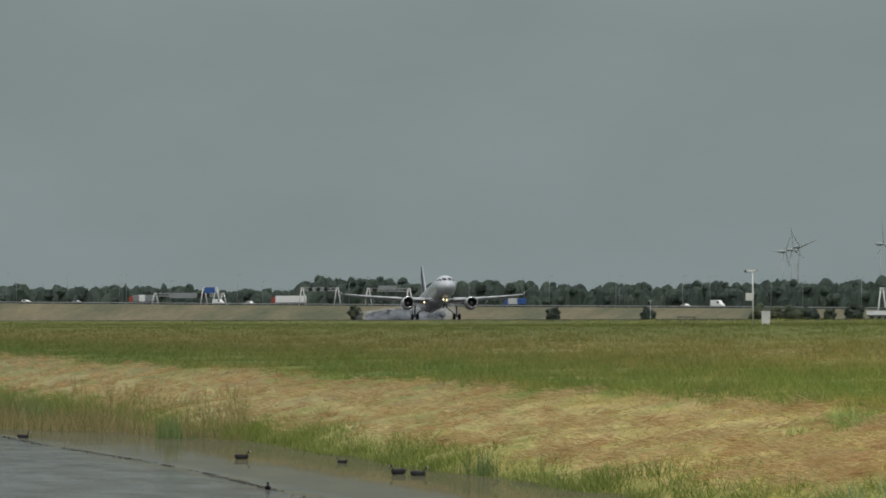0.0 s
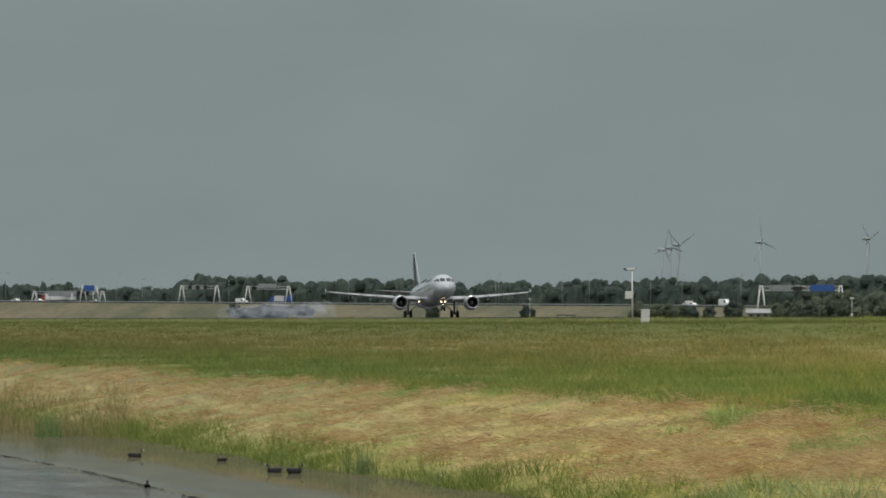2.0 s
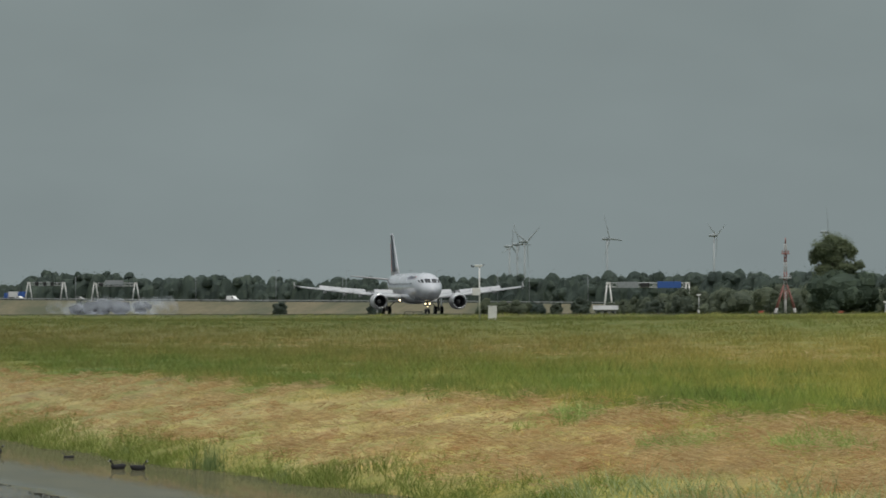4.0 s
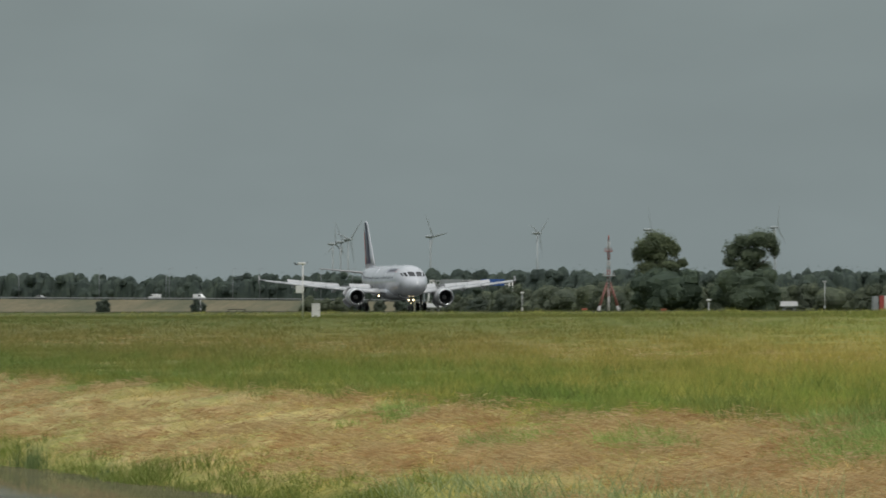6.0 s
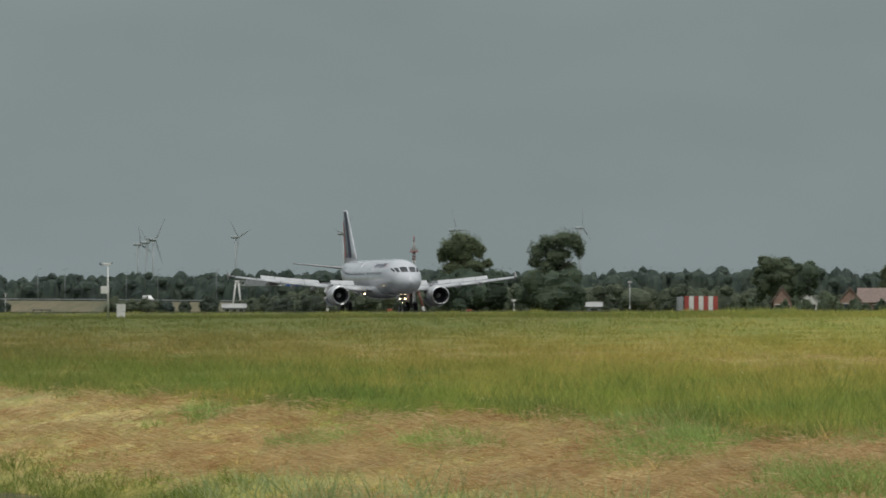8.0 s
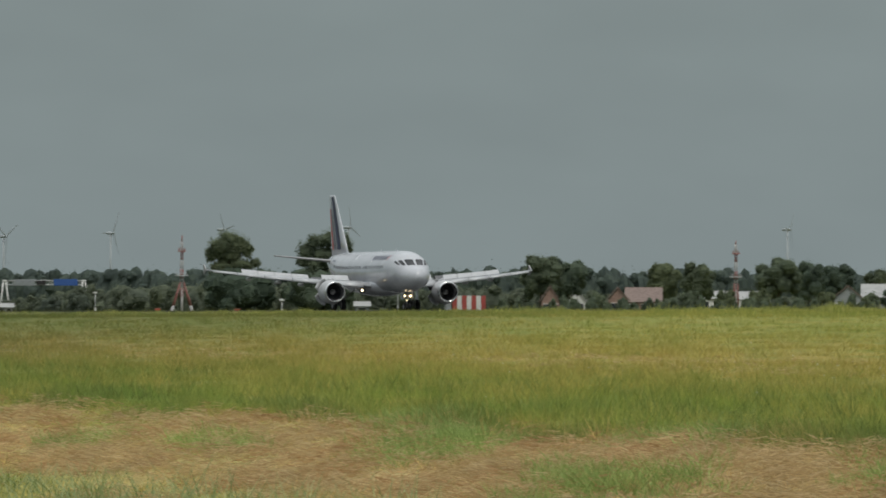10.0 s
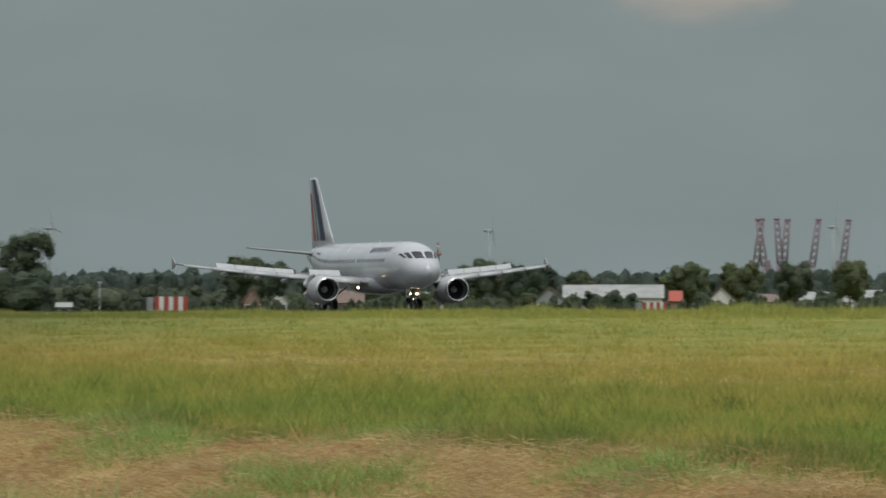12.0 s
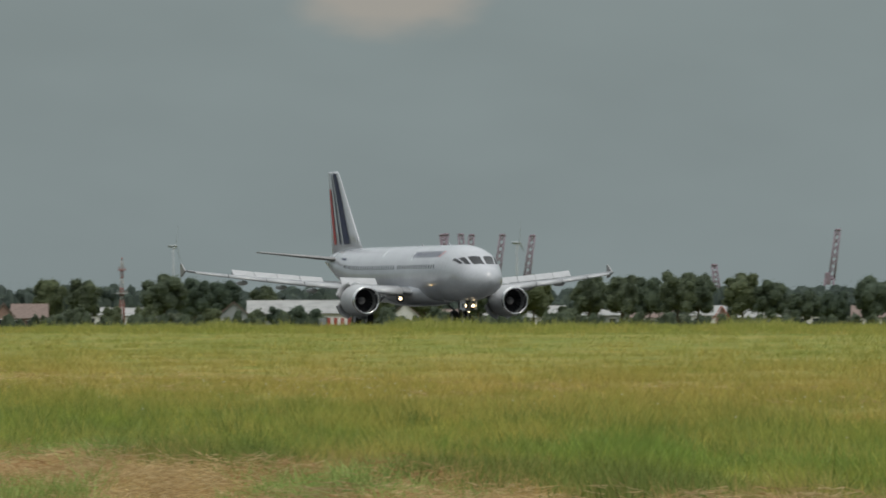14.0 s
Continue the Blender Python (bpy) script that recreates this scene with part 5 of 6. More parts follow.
GREEN_REED = blade_paint("green_reed", (0.09, 0.14, 0.05), (0.17, 0.24, 0.09), (0.27, 0.33, 0.15))
FLOWER = painted("flower_white", (0.62, 0.6, 0.46), 0.7)
build_meadow()
build_reeds()


# ---- water birds and floating weed ----
def make_coot(place, heading, label, white_bill=True):
    b = thing("coot", place, label, "water bird", "water birds", heading)
    bm = bmesh.new()
    rings = []
    for x, w, lo, hi in ((-0.2, 0.02, 0.07, 0.1), (-0.16, 0.06, 0.0, 0.115), (-0.08, 0.095, -0.045, 0.115), (0.02, 0.1, -0.05, 0.11), (0.1, 0.085, -0.04, 0.1), (0.16, 0.05, 0.0, 0.11), (0.185, 0.02, 0.03, 0.08)):
        rings.append([Vector((x, w * math.cos(a), (lo + hi) / 2 + (hi - lo) / 2 * math.sin(a))) for a in (2 * math.pi * i / 12 for i in range(12))])
    part("body", loft(bm, rings), COOT, b)
    bm = bmesh.new()
    rings = []
    for x, z, r in ((0.11, 0.07, 0.045), (0.15, 0.11, 0.036), (0.17, 0.145, 0.03), (0.185, 0.17, 0.036), (0.205, 0.18, 0.034), (0.232, 0.175, 0.016)):
        rings.append([Vector((x + 0.3 * r * math.sin(a), r * math.cos(a), z + r * math.sin(a))) for a in (2 * math.pi * i / 10 for i in range(10))])
    part("head", loft(bm, rings), COOT, b)
    if white_bill:
        bm = bmesh.new()
        tube(bm, (0.225, 0, 0.18), (0.27, 0, 0.165), 0.014, 0.004, 8)
        box(bm, 0.21, 0.235, -0.01, 0.01, 0.178, 0.212, 0.003)
        part("bill", bm, WHITE, b, "white bill and frontal shield")
    return b


COOT = painted("coot_plumage", (0.012, 0.012, 0.013), 0.95, 0, 0.2, 8)


def on_water(mark, drop):
    """Place on the water in the bearing of a mark, drop marks under the eye's level."""
    return spot(mark, EYE * MARKS / drop, 0.0)


BIRDS = [  # mark, drop, marks each second, heading, label
    (428, 243, 12.0, -5, "black coot with a white bill swimming on the canal"), (606, 250, 0.0, 170, "small dark coot on the canal"),
    (705, 270, -3.0, 200, "black coot with a raised white head on the canal"), (740, 272, -3.0, 10, "grey-backed coot close beside another on the canal"),
    (42, 205, 2.0, 20, "black coot near the reeds on the canal"), (474, 296, 0.0, 90, "dark coot chick by the floating weed")]
COOTS = []
for m_, dr_, rate_, head_, lab_ in BIRDS:
    o_ = make_coot(on_water(m_, dr_), head_, lab_)
    o_.scale = (0.6, 0.6, 0.6) if "chick" in lab_ or "small" in lab_ else (0.8, 0.85, 0.95)
    COOTS.append((o_, m_, dr_, rate_, head_))


def build_floating_weed():
    rng = np.random.default_rng(77)
    q = []
    v = 60.0
    while v < 280:
        v += rng.uniform(0.05, 0.3) if math.sin(v * 0.23) + math.sin(v * 0.61) > -0.5 else rng.uniform(0.6, 2.0)
        u = 15.25 + 0.25 * math.sin(v * 0.09) + rng.normal() * 0.03
        p = np.array(uv(u, v, 0.008))
        for _ in range(3):
            c = p + rng.normal(size=3) * np.array([0.03, 0.1, 0.005])
            a = PHI + math.pi / 2 + rng.normal() * 0.5
            e1, e2 = np.array([math.cos(a), math.sin(a), rng.uniform(-0.1, 0.15)]) * 0.09, np.array([-math.sin(a), math.cos(a), 0.15]) * 0.025
            q.append(np.stack([c - e1, c - e2, c + e1, c + e2]))
    tagged(quads("floating_weed", np.stack(q), WEED_MAT), "dark line of floating waterweed along the canal", "waterweed", kind="stuff")


WEED_MAT = painted("waterweed", (0.05, 0.05, 0.03), 0.7, 0, 0.4, 3)
build_floating_weed()

# ---- airfield equipment ----
BLUE = painted("sign_blue", (0.03, 0.09, 0.3), 0.45, 0, 0.12)
GREY = painted("grey_panel", (0.24, 0.26, 0.27), 0.6, 0, 0.2)
BRICK = painted("brick_wall", (0.27, 0.18, 0.145), 0.9, 0, 0.3, 2)
TILE = painted("roof_tile", (0.2, 0.15, 0.13), 0.85, 0, 0.3, 2)
PALE_ROOF = painted("pale_sheet_roof", (0.32, 0.325, 0.315), 0.6, 0, 0.25, 0.5)
WINDOW = painted("window_glass", (0.03, 0.035, 0.04), 0.12, 0, 0.1)
ORANGE = painted("orange_red", (0.36, 0.07, 0.04), 0.5, 0, 0.15)


def make_mast():
    d = 745.0
    m = thing("camera_mast", spot(1332, d, EYE - 0.14), "tall white steel mast with weather instruments and a box", "mast")
    bm = bmesh.new()
    tube(bm, (0, 0, -0.3), (0, 0, 5.2), 0.085, 0.065, 12)
    part("pole", bm, WHITE, m)
    bm = bmesh.new()
    box(bm, -0.72, -0.05, -0.25, 0.25, 2.25, 3.0, 0.03)
    box(bm, -0.1, 0.1, -0.1, 0.1, 2.35, 2.9)
    part("equipment_box", bm, WHITE, m, "white equipment box clamped to the pole")
    bm = bmesh.new()
    box(bm, -0.5, 0.3, -0.12, 0.12, 5.1, 5.32, 0.03)
    part("camera_head", bm, WHITE, m, "white instrument head")
    bm = bmesh.new()
    tube(bm, (-0.7, 0, 5.1), (-0.3, 0, 5.15), 0.05)
    tube(bm, (-0.72, 0, 5.1), (-0.82, 0, 5.3), 0.06, 0.09)
    part("sensor", bm, DARK, m, "dark sensor on a short arm")
    bm = bmesh.new()
    tube(bm, (0.28, 0, 5.25), (0.5, 0, 5.35), 0.03)
    part("antenna", bm, DARK, m)
    c = thing("cabinet", spot(1355, d - 6, EYE - 0.16), "white electrical cabinet in the grass beside the mast", "cabinet")
    bm = bmesh.new()
    box(bm, -0.42, 0.42, -0.3, 0.3, -0.2, 1.15, 0.02)
    part("body", bm, WHITE, c)
    bm = bmesh.new()
    box(bm, -0.47, 0.47, -0.35, 0.35, 1.15, 1.23, 0.02)
    part("lid", bm, WHITE, c)
    bm = bmesh.new()
    box(bm, -0.36, 0.36, -0.325, -0.3, -0.1, 1.08, 0.008)
    door = part("door", bm, WHITE, c)
    bm = bmesh.new()
    box(bm, 0.26, 0.29, -0.36, -0.325, 0.45, 0.6)
    part("handle", bm, DARK, door)
    f = thing("low_frame", spot(1215, 1150, EYE - 0.05), "low dark steel frame in the airfield grass", "frame")
    for x in (-1.3, 0, 1.3):
        bm = bmesh.new()
        tube(bm, (x, 0, -0.2), (x, 0, 0.8), 0.06, 0.06, 6)
        part("post", bm, DARK, f)
    bm = bmesh.new()
    tube(bm, (-1.4, 0, 0.78), (1.4, 0, 0.78), 0.06, 0.06, 6)
    tube(bm, (-1.3, 0, 0.35), (1.3, 0, 0.35), 0.03, 0.03, 6)
    part("bar", bm, DARK, f)


def make_lattice_tower(mark, d, height, base, mast_top, label):
    """A red and white lattice mast on splayed white legs."""
    t = thing("lattice_tower", spot(mark, d, EYE - 0.1), label, "tower", "red and white masts")
    neck = height * 0.33
    for k in range(4):
        a = radians(45 + 90 * k)
        foot, top = Vector((base * math.cos(a), base * math.sin(a), -0.3)), Vector((0.35 * math.cos(a), 0.35 * math.sin(a), neck * 1.35))
        bm = bmesh.new()
        split = foot.lerp(top, 0.32)
        tube(bm, foot, split, 0.13, 0.12, 8)
        leg = part("leg", bm, HAZED_WHITE, t, "white lower leg")
        bm = bmesh.new()
        tube(bm, split, top, 0.13, 0.1, 8)
        part("upper_leg", bm, HAZED_RED, leg, "red upper leg")
    bm = bmesh.new()
    tube(bm, (0, 0, -0.3), (0, 0, neck * 1.1), 0.22, 0.2, 10)
    part("core", bm, HAZED_WHITE, t, "white core tube")
    bands = 6
    z0 = neck * 0.75
    for i in range(bands):
        a, b = z0 + (height - z0) * i / bands, z0 + (height - z0) * (i + 1) / bands
        r = 0.36 - 0.17 * i / bands
        bm = bmesh.new()
        for k in range(4):
            q, q2 = radians(45 + 90 * k), radians(135 + 90 * k)
            p0, p1 = Vector((r * math.cos(q), r * math.sin(q), 0)), Vector((r * math.cos(q2), r * math.sin(q2), 0))
            tube(bm, p0 + Vector((0, 0, a)), p0 * 0.93 + Vector((0, 0, b)), 0.06, 0.06, 6)
            n = 3
            for j in range(n):
                za, zb = a + (b - a) * j / n, a + (b - a) * (j + 1) / n
                tube(bm, p0 + Vector((0, 0, za)), p1 + Vector((0, 0, zb)), 0.045, 0.045, 5)
        part("lattice_section", bm, HAZED_RED if i % 2 == 0 else HAZED_WHITE, t, "painted lattice section")
    for z, w in ((height * 0.53, 0.95), (height * 0.86, 0.62)):
        bm = bmesh.new()
        box(bm, -w, w, -w, w, z, z + 0.16, 0.02)
        for k in range(8):
            a = radians(45 * k)
            tube(bm, (w * 0.9 * math.cos(a), w * 0.9 * math.sin(a), z + 0.1), (w * 0.9 * math.cos(a), w * 0.9 * math.sin(a), z + 0.6), 0.03, 0.03, 5)
        part("platform", bm, STEEL if z < height * 0.6 else HAZED_RED, t, "small service platform with railing")
    bm = bmesh.new()
    tube(bm, (0, 0, height), (0, 0, height + mast_top), 0.12, 0.08, 8)
    part("antenna", bm, HAZED_RED, t)


def make_striped_screen(mark, d, width, height, label):
    """A box-shaped marker of upright red and white panels."""
    s = thing("striped_marker", spot(mark, d, EYE - 0.1), label, "airfield marker", "striped markers")
    n = 7
    for i in range(n):
        x0 = -width / 2 + width * i / n
        bm = bmesh.new()
        box(bm, x0 + 0.015, x0 + width / n - 0.015, -0.06, 0.06, 0.12, height, 0.015)
        part("panel", bm, RED if i % 2 == 0 else WHITE, s, "red panel" if i % 2 == 0 else "white panel")
    bm = bmesh.new()
    box(bm, -width / 2 - 0.7, -width / 2 - 0.08, 0.1, 1.6, 0.12, height * 0.97, 0.02)
    # grey colour gives the marker's side its shade
    part("side_panel", bm, GREY, s, "side panel, its shade painted in as grey")
    for x in (-width / 2 + 0.2, 0, width / 2 - 0.2):
        bm = bmesh.new()
        tube(bm, (x, 0.14, -0.2), (x, 0.14, height * 0.95), 0.07, 0.07, 6)
        tube(bm, (x, 0.14, height * 0.7), (x, 1.4, 0.1), 0.05, 0.05, 6)
        part("prop", bm, STEEL, s)


make_mast()
make_lattice_tower(1873, 1180, 11.6, 2.7, 1.0, "red and white lattice mast on splayed white legs")
make_lattice_tower(2853, 1250, 11.8, 0.6, 0.6, "slim red and white lattice mast among trees")
make_striped_screen(2381, 860, 3.9, 2.25, "striped red and white marker screen beside the runway")
make_striped_screen(3237, 900, 2.9, 1.65, "small striped red and white marker beside sheds")


def make_post(mark, d, h, mat, label, name="marker_post"):
    p = thing(name, spot(mark, d, EYE - 0.1), label, "post", "airfield posts")
    bm = bmesh.new()
    tube(bm, (0, 0, -0.2), (0, 0, h), 0.07, 0.06, 8)
    part("pole", bm, STEEL, p)
    bm = bmesh.new()
    box(bm, -0.32, 0.32, -0.15, 0.15, h, h + 0.25, 0.03)
    part("head", bm, mat, p)
    bm = bmesh.new()
    box(bm, -0.16, 0.16, -0.12, 0.12, h * 0.2, h * 0.2 + 0.45, 0.02)
    part("junction_box", bm, mat, p)


for m_, d_, h_, mat_ in ((2050, 1000, 1.9, WHITE), (1720, 1180, 3.4, WHITE), (1151, 1500, 4.2, STEEL), (2255, 1150, 5.0, STEEL), (1830, 900, 0.55, ORANGE), (1971, 900, 0.5, ORANGE)):
    make_post(m_, d_, h_, mat_, "thin pole with a small instrument head" if h_ > 1 else "short orange marker in the grass")


# ---- motorway gantries, lamps and vehicles ----
def make_gantry(mark, width_marks, d, z, height, signs, label):
    span = width_marks * d / MARKS
    g = thing("sign_gantry", spot(mark, d, z), label, "gantry", "motorway gantries", turn=-math.degrees((mark - 784) / MARKS))
    for x in (-span / 2, span / 2):
        for o in (1.5, -1.5):
            bm = bmesh.new()
            tube(bm, (x + o, 0, -0.5), (x + o * 0.22, 0, height), 0.24, 0.22, 8)
            part("leg", bm, WHITE, g, "white tubular leg")
        bm = bmesh.new()
        box(bm, x - 0.6, x + 0.6, -0.3, 0.6, height - 0.2, height + 0.3, 0.05)
        part("leg_head", bm, WHITE, g)
    bm = bmesh.new()
    for z0, y in ((height - 1.1, 0), (height + 0.1, 0), (height - 1.1, 0.7), (height + 0.1, 0.7)):
        tube(bm, (-span / 2, y, z0), (span / 2, y, z0), 0.14, 0.14, 6)
    n = max(4, int(span / 1.6))
    for i in range(n):
        a, b = -span / 2 + span * i / n, -span / 2 + span * (i + 1) / n
        tube(bm, (a, 0, height - 1.1), (b, 0, height + 0.1), 0.08, 0.08, 5)
        tube(bm, (b, 0, height - 1.1), (a, 0, height + 0.1), 0.08, 0.08, 5)
    part("truss", bm, STEEL, g, "grey steel lattice beam")
    for x0, x1, z0, z1, mat in signs:
        bm = bmesh.new()
        box(bm, span * x0, span * x1, -0.35, -0.2, height + z0, height + z1, 0.04)
        part("sign", bm, mat, g, "blue direction sign" if mat is BLUE else "matrix or direction sign")


_r = road_at
make_gantry(566, 62, 3020, _r(566).z, 7.1, [(-0.32, -0.22, -1.2, 0.2, DARK), (-0.1, 0.0, -1.2, 0.2, DARK), (0.12, 0.22, -1.2, 0.2, DARK)], "white gantry with dark lane signals over the motorway")
make_gantry(688, 72, 2990, _r(688).z, 7.0, [(-0.25, 0.2, -0.6, 1.2, GREY), (-0.4, -0.3, -1.2, 0.1, DARK)], "white gantry with a grey sign back over the motorway")
make_gantry(1630, 140, 2060, EYE - 0.1, 9.3, [(-0.38, -0.12, -1.3, 0.4, GREY), (-0.1, 0.02, -1.1, 0.1, DARK), (0.12, 0.42, -1.3, 0.5, BLUE)], "white gantry with grey and blue direction signs")
make_gantry(335, 120, 3080, _r(335).z, 4.6, [(-0.3, 0.1, -1.9, 0.2, GREY), (0.12, 0.3, -1.8, 0.2, DARK)], "distant gantry with a grey sign panel")
make_gantry(372, 22, 3060, _r(372).z, 7.0, [(-0.45, 0.4, -2.2, 0.2, BLUE)], "tall post gantry with a blue sign")


def make_lamp_post(mark, h=11.0):
    p = road_at(mark, -10)
    l = thing("lamp_post", p, "slim grey lamp post beside the motorway", "lamp post", "motorway lamp posts")
    bm = bmesh.new()
    tube(bm, (0, 0, 0), (0, 0, h), 0.13, 0.08, 8)
    part("pole", bm, GREY, l)
    bm = bmesh.new()
    tube(bm, (0, 0, h), (0.9, 0, h + 0.3), 0.06, 0.05, 6)
    box(bm, 0.8, 1.5, -0.15, 0.15, h + 0.2, h + 0.36, 0.03)
    part("lamp_head", bm, GREY, l)


for m_ in (12, 30, 120, 212, 224, 302, 420, 465, 618, 830, 972, 1090, 1096, 1208, 1256, 1364, 1420, 1524):
    make_lamp_post(m_, 9.5 if m_ % 4 else 12.0)


BRIGHT = painted("bright_white", (0.82, 0.82, 0.8), 0.4, 0, 0.1)


def make_car(label, mat, length=4.4, height=1.5, van=False):
    c = thing("van" if van else "car", (0, 0, 0), label, "van" if van else "car", "motorway traffic")
    w, L = 0.88, length / 2
    if van:
        prof = [(-L, 0.35), (-L, height), (L * 0.35, height), (L * 0.62, height * 0.62), (L * 0.95, height * 0.5), (L, 0.35)]
    else:
        prof = [(-L, 0.35), (-L, 0.85), (-L * 0.8, 0.95), (-L * 0.55, height), (L * 0.12, height), (L * 0.45, 0.95), (L * 0.93, 0.8), (L, 0.35)]
    bm = bmesh.new()
    loft(bm, [[Vector((x, y, z if s == 1 else 0.35 + (z - 0.35) * 0.96)) for x, z in prof] for y, s in ((-w, 0.9), (-w * 0.9, 1), (w * 0.9, 1), (w, 0.9))], True, False)
    body = part("body", bm, mat, c)
    for y in (-w * 1.01, w * 1.01):
        bm = bmesh.new()
        if van:
            box(bm, L * 0.12, L * 0.5, y - 0.012, y + 0.012, height * 0.58, height * 0.85)
        else:
            box(bm, -L * 0.5, L * 0.2, y - 0.012, y + 0.012, 0.95, height * 0.9)
        part("side_window", bm, WINDOW, body, "dark side window")
    for x in (-L * 0.62, L * 0.62):
        for y in (-w * 0.95, w * 0.95):
            bm = bmesh.new()
            tube(bm, (0, -0.1, 0), (0, 0.1, 0), 0.32, 0.32, 14)
            wh = part("wheel", bm, DARK, c)
            wh.location = (x, y, 0.32)
    return c


def make_truck(label, cab_mat, load_mats, length=13.0, height=3.9):
    t = thing("truck", (0, 0, 0), label, "truck", "motorway traffic")
    L = length / 2
    bm = bmesh.new()
    prof = [(L + 0.3, 0.5), (L + 0.3, height * 0.72), (L + 0.9, height * 0.86), (L + 2.1, height * 0.82), (L + 2.4, height * 0.5), (L + 2.4, 0.5)]
    loft(bm, [[Vector((x, y, z)) for x, z in prof] for y in (-1.2, 1.2)], True, False)
    cab = part("cab", bm, cab_mat, t, "tractor cab")
    bm = bmesh.new()
    box(bm, L + 2.2, L + 2.46, -1.05, 1.05, height * 0.5, height * 0.74)
    part("windscreen", bm, WINDOW, cab)
    n = len(load_mats)
    for i, m in enumerate(load_mats):
        bm = bmesh.new()
        box(bm, -L + length * i / n + 0.02, -L + length * (i + 1) / n - 0.02, -1.25, 1.25, 1.1, height, 0.05)
        part("load_body", bm, m, t, "trailer box side")
    bm = bmesh.new()
    box(bm, -L, L + 1.5, -0.5, 0.5, 0.7, 1.1)
    part("chassis", bm, DARK, t)
    for x in (-L + 1.2, -L + 2.5, -L + 3.8, L - 0.8, L + 1.6):
        for y in (-1.05, 1.05):
            bm = bmesh.new()
            tube(bm, (0, -0.17, 0), (0, 0.17, 0), 0.5, 0.5, 14)
            wh = part("wheel", bm, DARK, t)
            wh.location = (x, y, 0.5)
    return t


TRAFFIC = [  # thing, mark at the start, marks each second, lane
    (make_truck("red and white articulated truck on the motorway", RED, [BRIGHT, BRIGHT, BRIGHT], 15.0), 515, -97, 14.0),
    (make_truck("red-cabbed truck with a pale trailer on the motorway", ORANGE, [GREY, BRIGHT, GREY], 10.0), 255, -97, 14.0),
    (make_truck("blue-cabbed truck with a white box on the motorway", BLUE, [BLUE, WHITE, WHITE], 8.0, 3.4), 915, -100, 14.0),
    (make_car("white panel van driving on the motorway", BRIGHT, 5.4, 2.2, True), 387, 127, -4.0),
    (make_car("white car driving on the motorway", BRIGHT), 47, 118, -4.0),
    (make_car("pale grey car driving on the motorway", PALE_ROOF), 137, 122, -4.0),
    (make_car("white camper van driving on the motorway", BRIGHT, 6.6, 2.9, True), 1270, 113, -4.0),
    (make_car("small white car driving on the motorway", BRIGHT, 4.0), 1214, 113, -7.0),
    (make_car("white car far along the motorway", BRIGHT, 4.6), 440, -100, 10.0),
    (make_car("white van far along the motorway", BRIGHT, 5.2, 2.2, True), 1610, -90, 10.0),
]


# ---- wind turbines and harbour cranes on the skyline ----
# skyline paints paled towards the sky, with the haze mixed into the colour
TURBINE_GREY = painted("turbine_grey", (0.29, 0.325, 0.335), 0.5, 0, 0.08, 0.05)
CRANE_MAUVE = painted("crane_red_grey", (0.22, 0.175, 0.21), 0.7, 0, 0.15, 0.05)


def make_turbine(mark, hub, blade, d, turn):
    h = (557.5 - hub) * d / MARKS
    r = blade * d / MARKS
    t = thing("wind_turbine", spot(mark, d, EYE), "pale grey three-bladed wind turbine on the horizon", "wind turbine", "wind turbines", turn)
    bm = bmesh.new()
    tube(bm, (0, 0, -1), (0, 0, h), h * 0.02, h * 0.013, 14)
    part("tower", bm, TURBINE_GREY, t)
    bm = bmesh.new()
    rings = [[Vector((y_ * 0.0 + w * math.cos(a), y_, h + w * math.sin(a))) for a in (2 * math.pi * i / 10 for i in range(10))] for y_, w in ((-1.4, 0.5), (-0.9, 0.95), (1.0, 1.0), (3.2, 0.8), (3.6, 0.4))]
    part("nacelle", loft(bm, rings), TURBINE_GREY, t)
    bm = bmesh.new()
    for k in range(3):
        a = radians(120 * k)
        e, s = Vector((math.cos(a), 0, math.sin(a))), Vector((-math.sin(a), 0, math.cos(a)))
        ringset = []
        for q, w in ((0.03, 0.35), (0.12, 0.62), (0.22, 0.72), (0.6, 0.42), (0.96, 0.18), (1.0, 0.05)):
            w *= r / 24
            ringset.append([e * (r * q) + s * (w * x) + Vector((0, y * w, 0)) for x, y in ((-1, 0), (0, 0.25), (1.2, 0.08), (1.4, 0), (1.2, -0.08), (0, -0.25))])
        sub = bmesh.new()
        loft(sub, ringset)
        me = bpy.data.meshes.new("tmp")
        sub.to_mesh(me)
        sub.free()
        bm.from_mesh(me)
        bpy.data.meshes.remove(me)
    tube(bm, (0, -0.7, 0), (0, 0.6, 0), 0.6, 0.8, 12)
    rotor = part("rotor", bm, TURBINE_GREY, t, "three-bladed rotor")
    rotor.location = (0, -1.9, h)
    return rotor, h


ROTORS = [(*make_turbine(m_, hub_, bl_, 4700, tn_), ph_) for m_, hub_, bl_, tn_, ph_ in (
    (1385, 433, 42, 56, 60), (1399, 430, 42, 58, 20), (1412, 425, 48, 50, 105), (1558, 420, 50, 58, 23), (1747, 414, 44, 58, 110), (1944, 408, 44, 62, 40),
    (2167, 404, 44, 60, 70), (2944, 408, 40, 64, 115), (3552, 402, 48, 62, 100))]


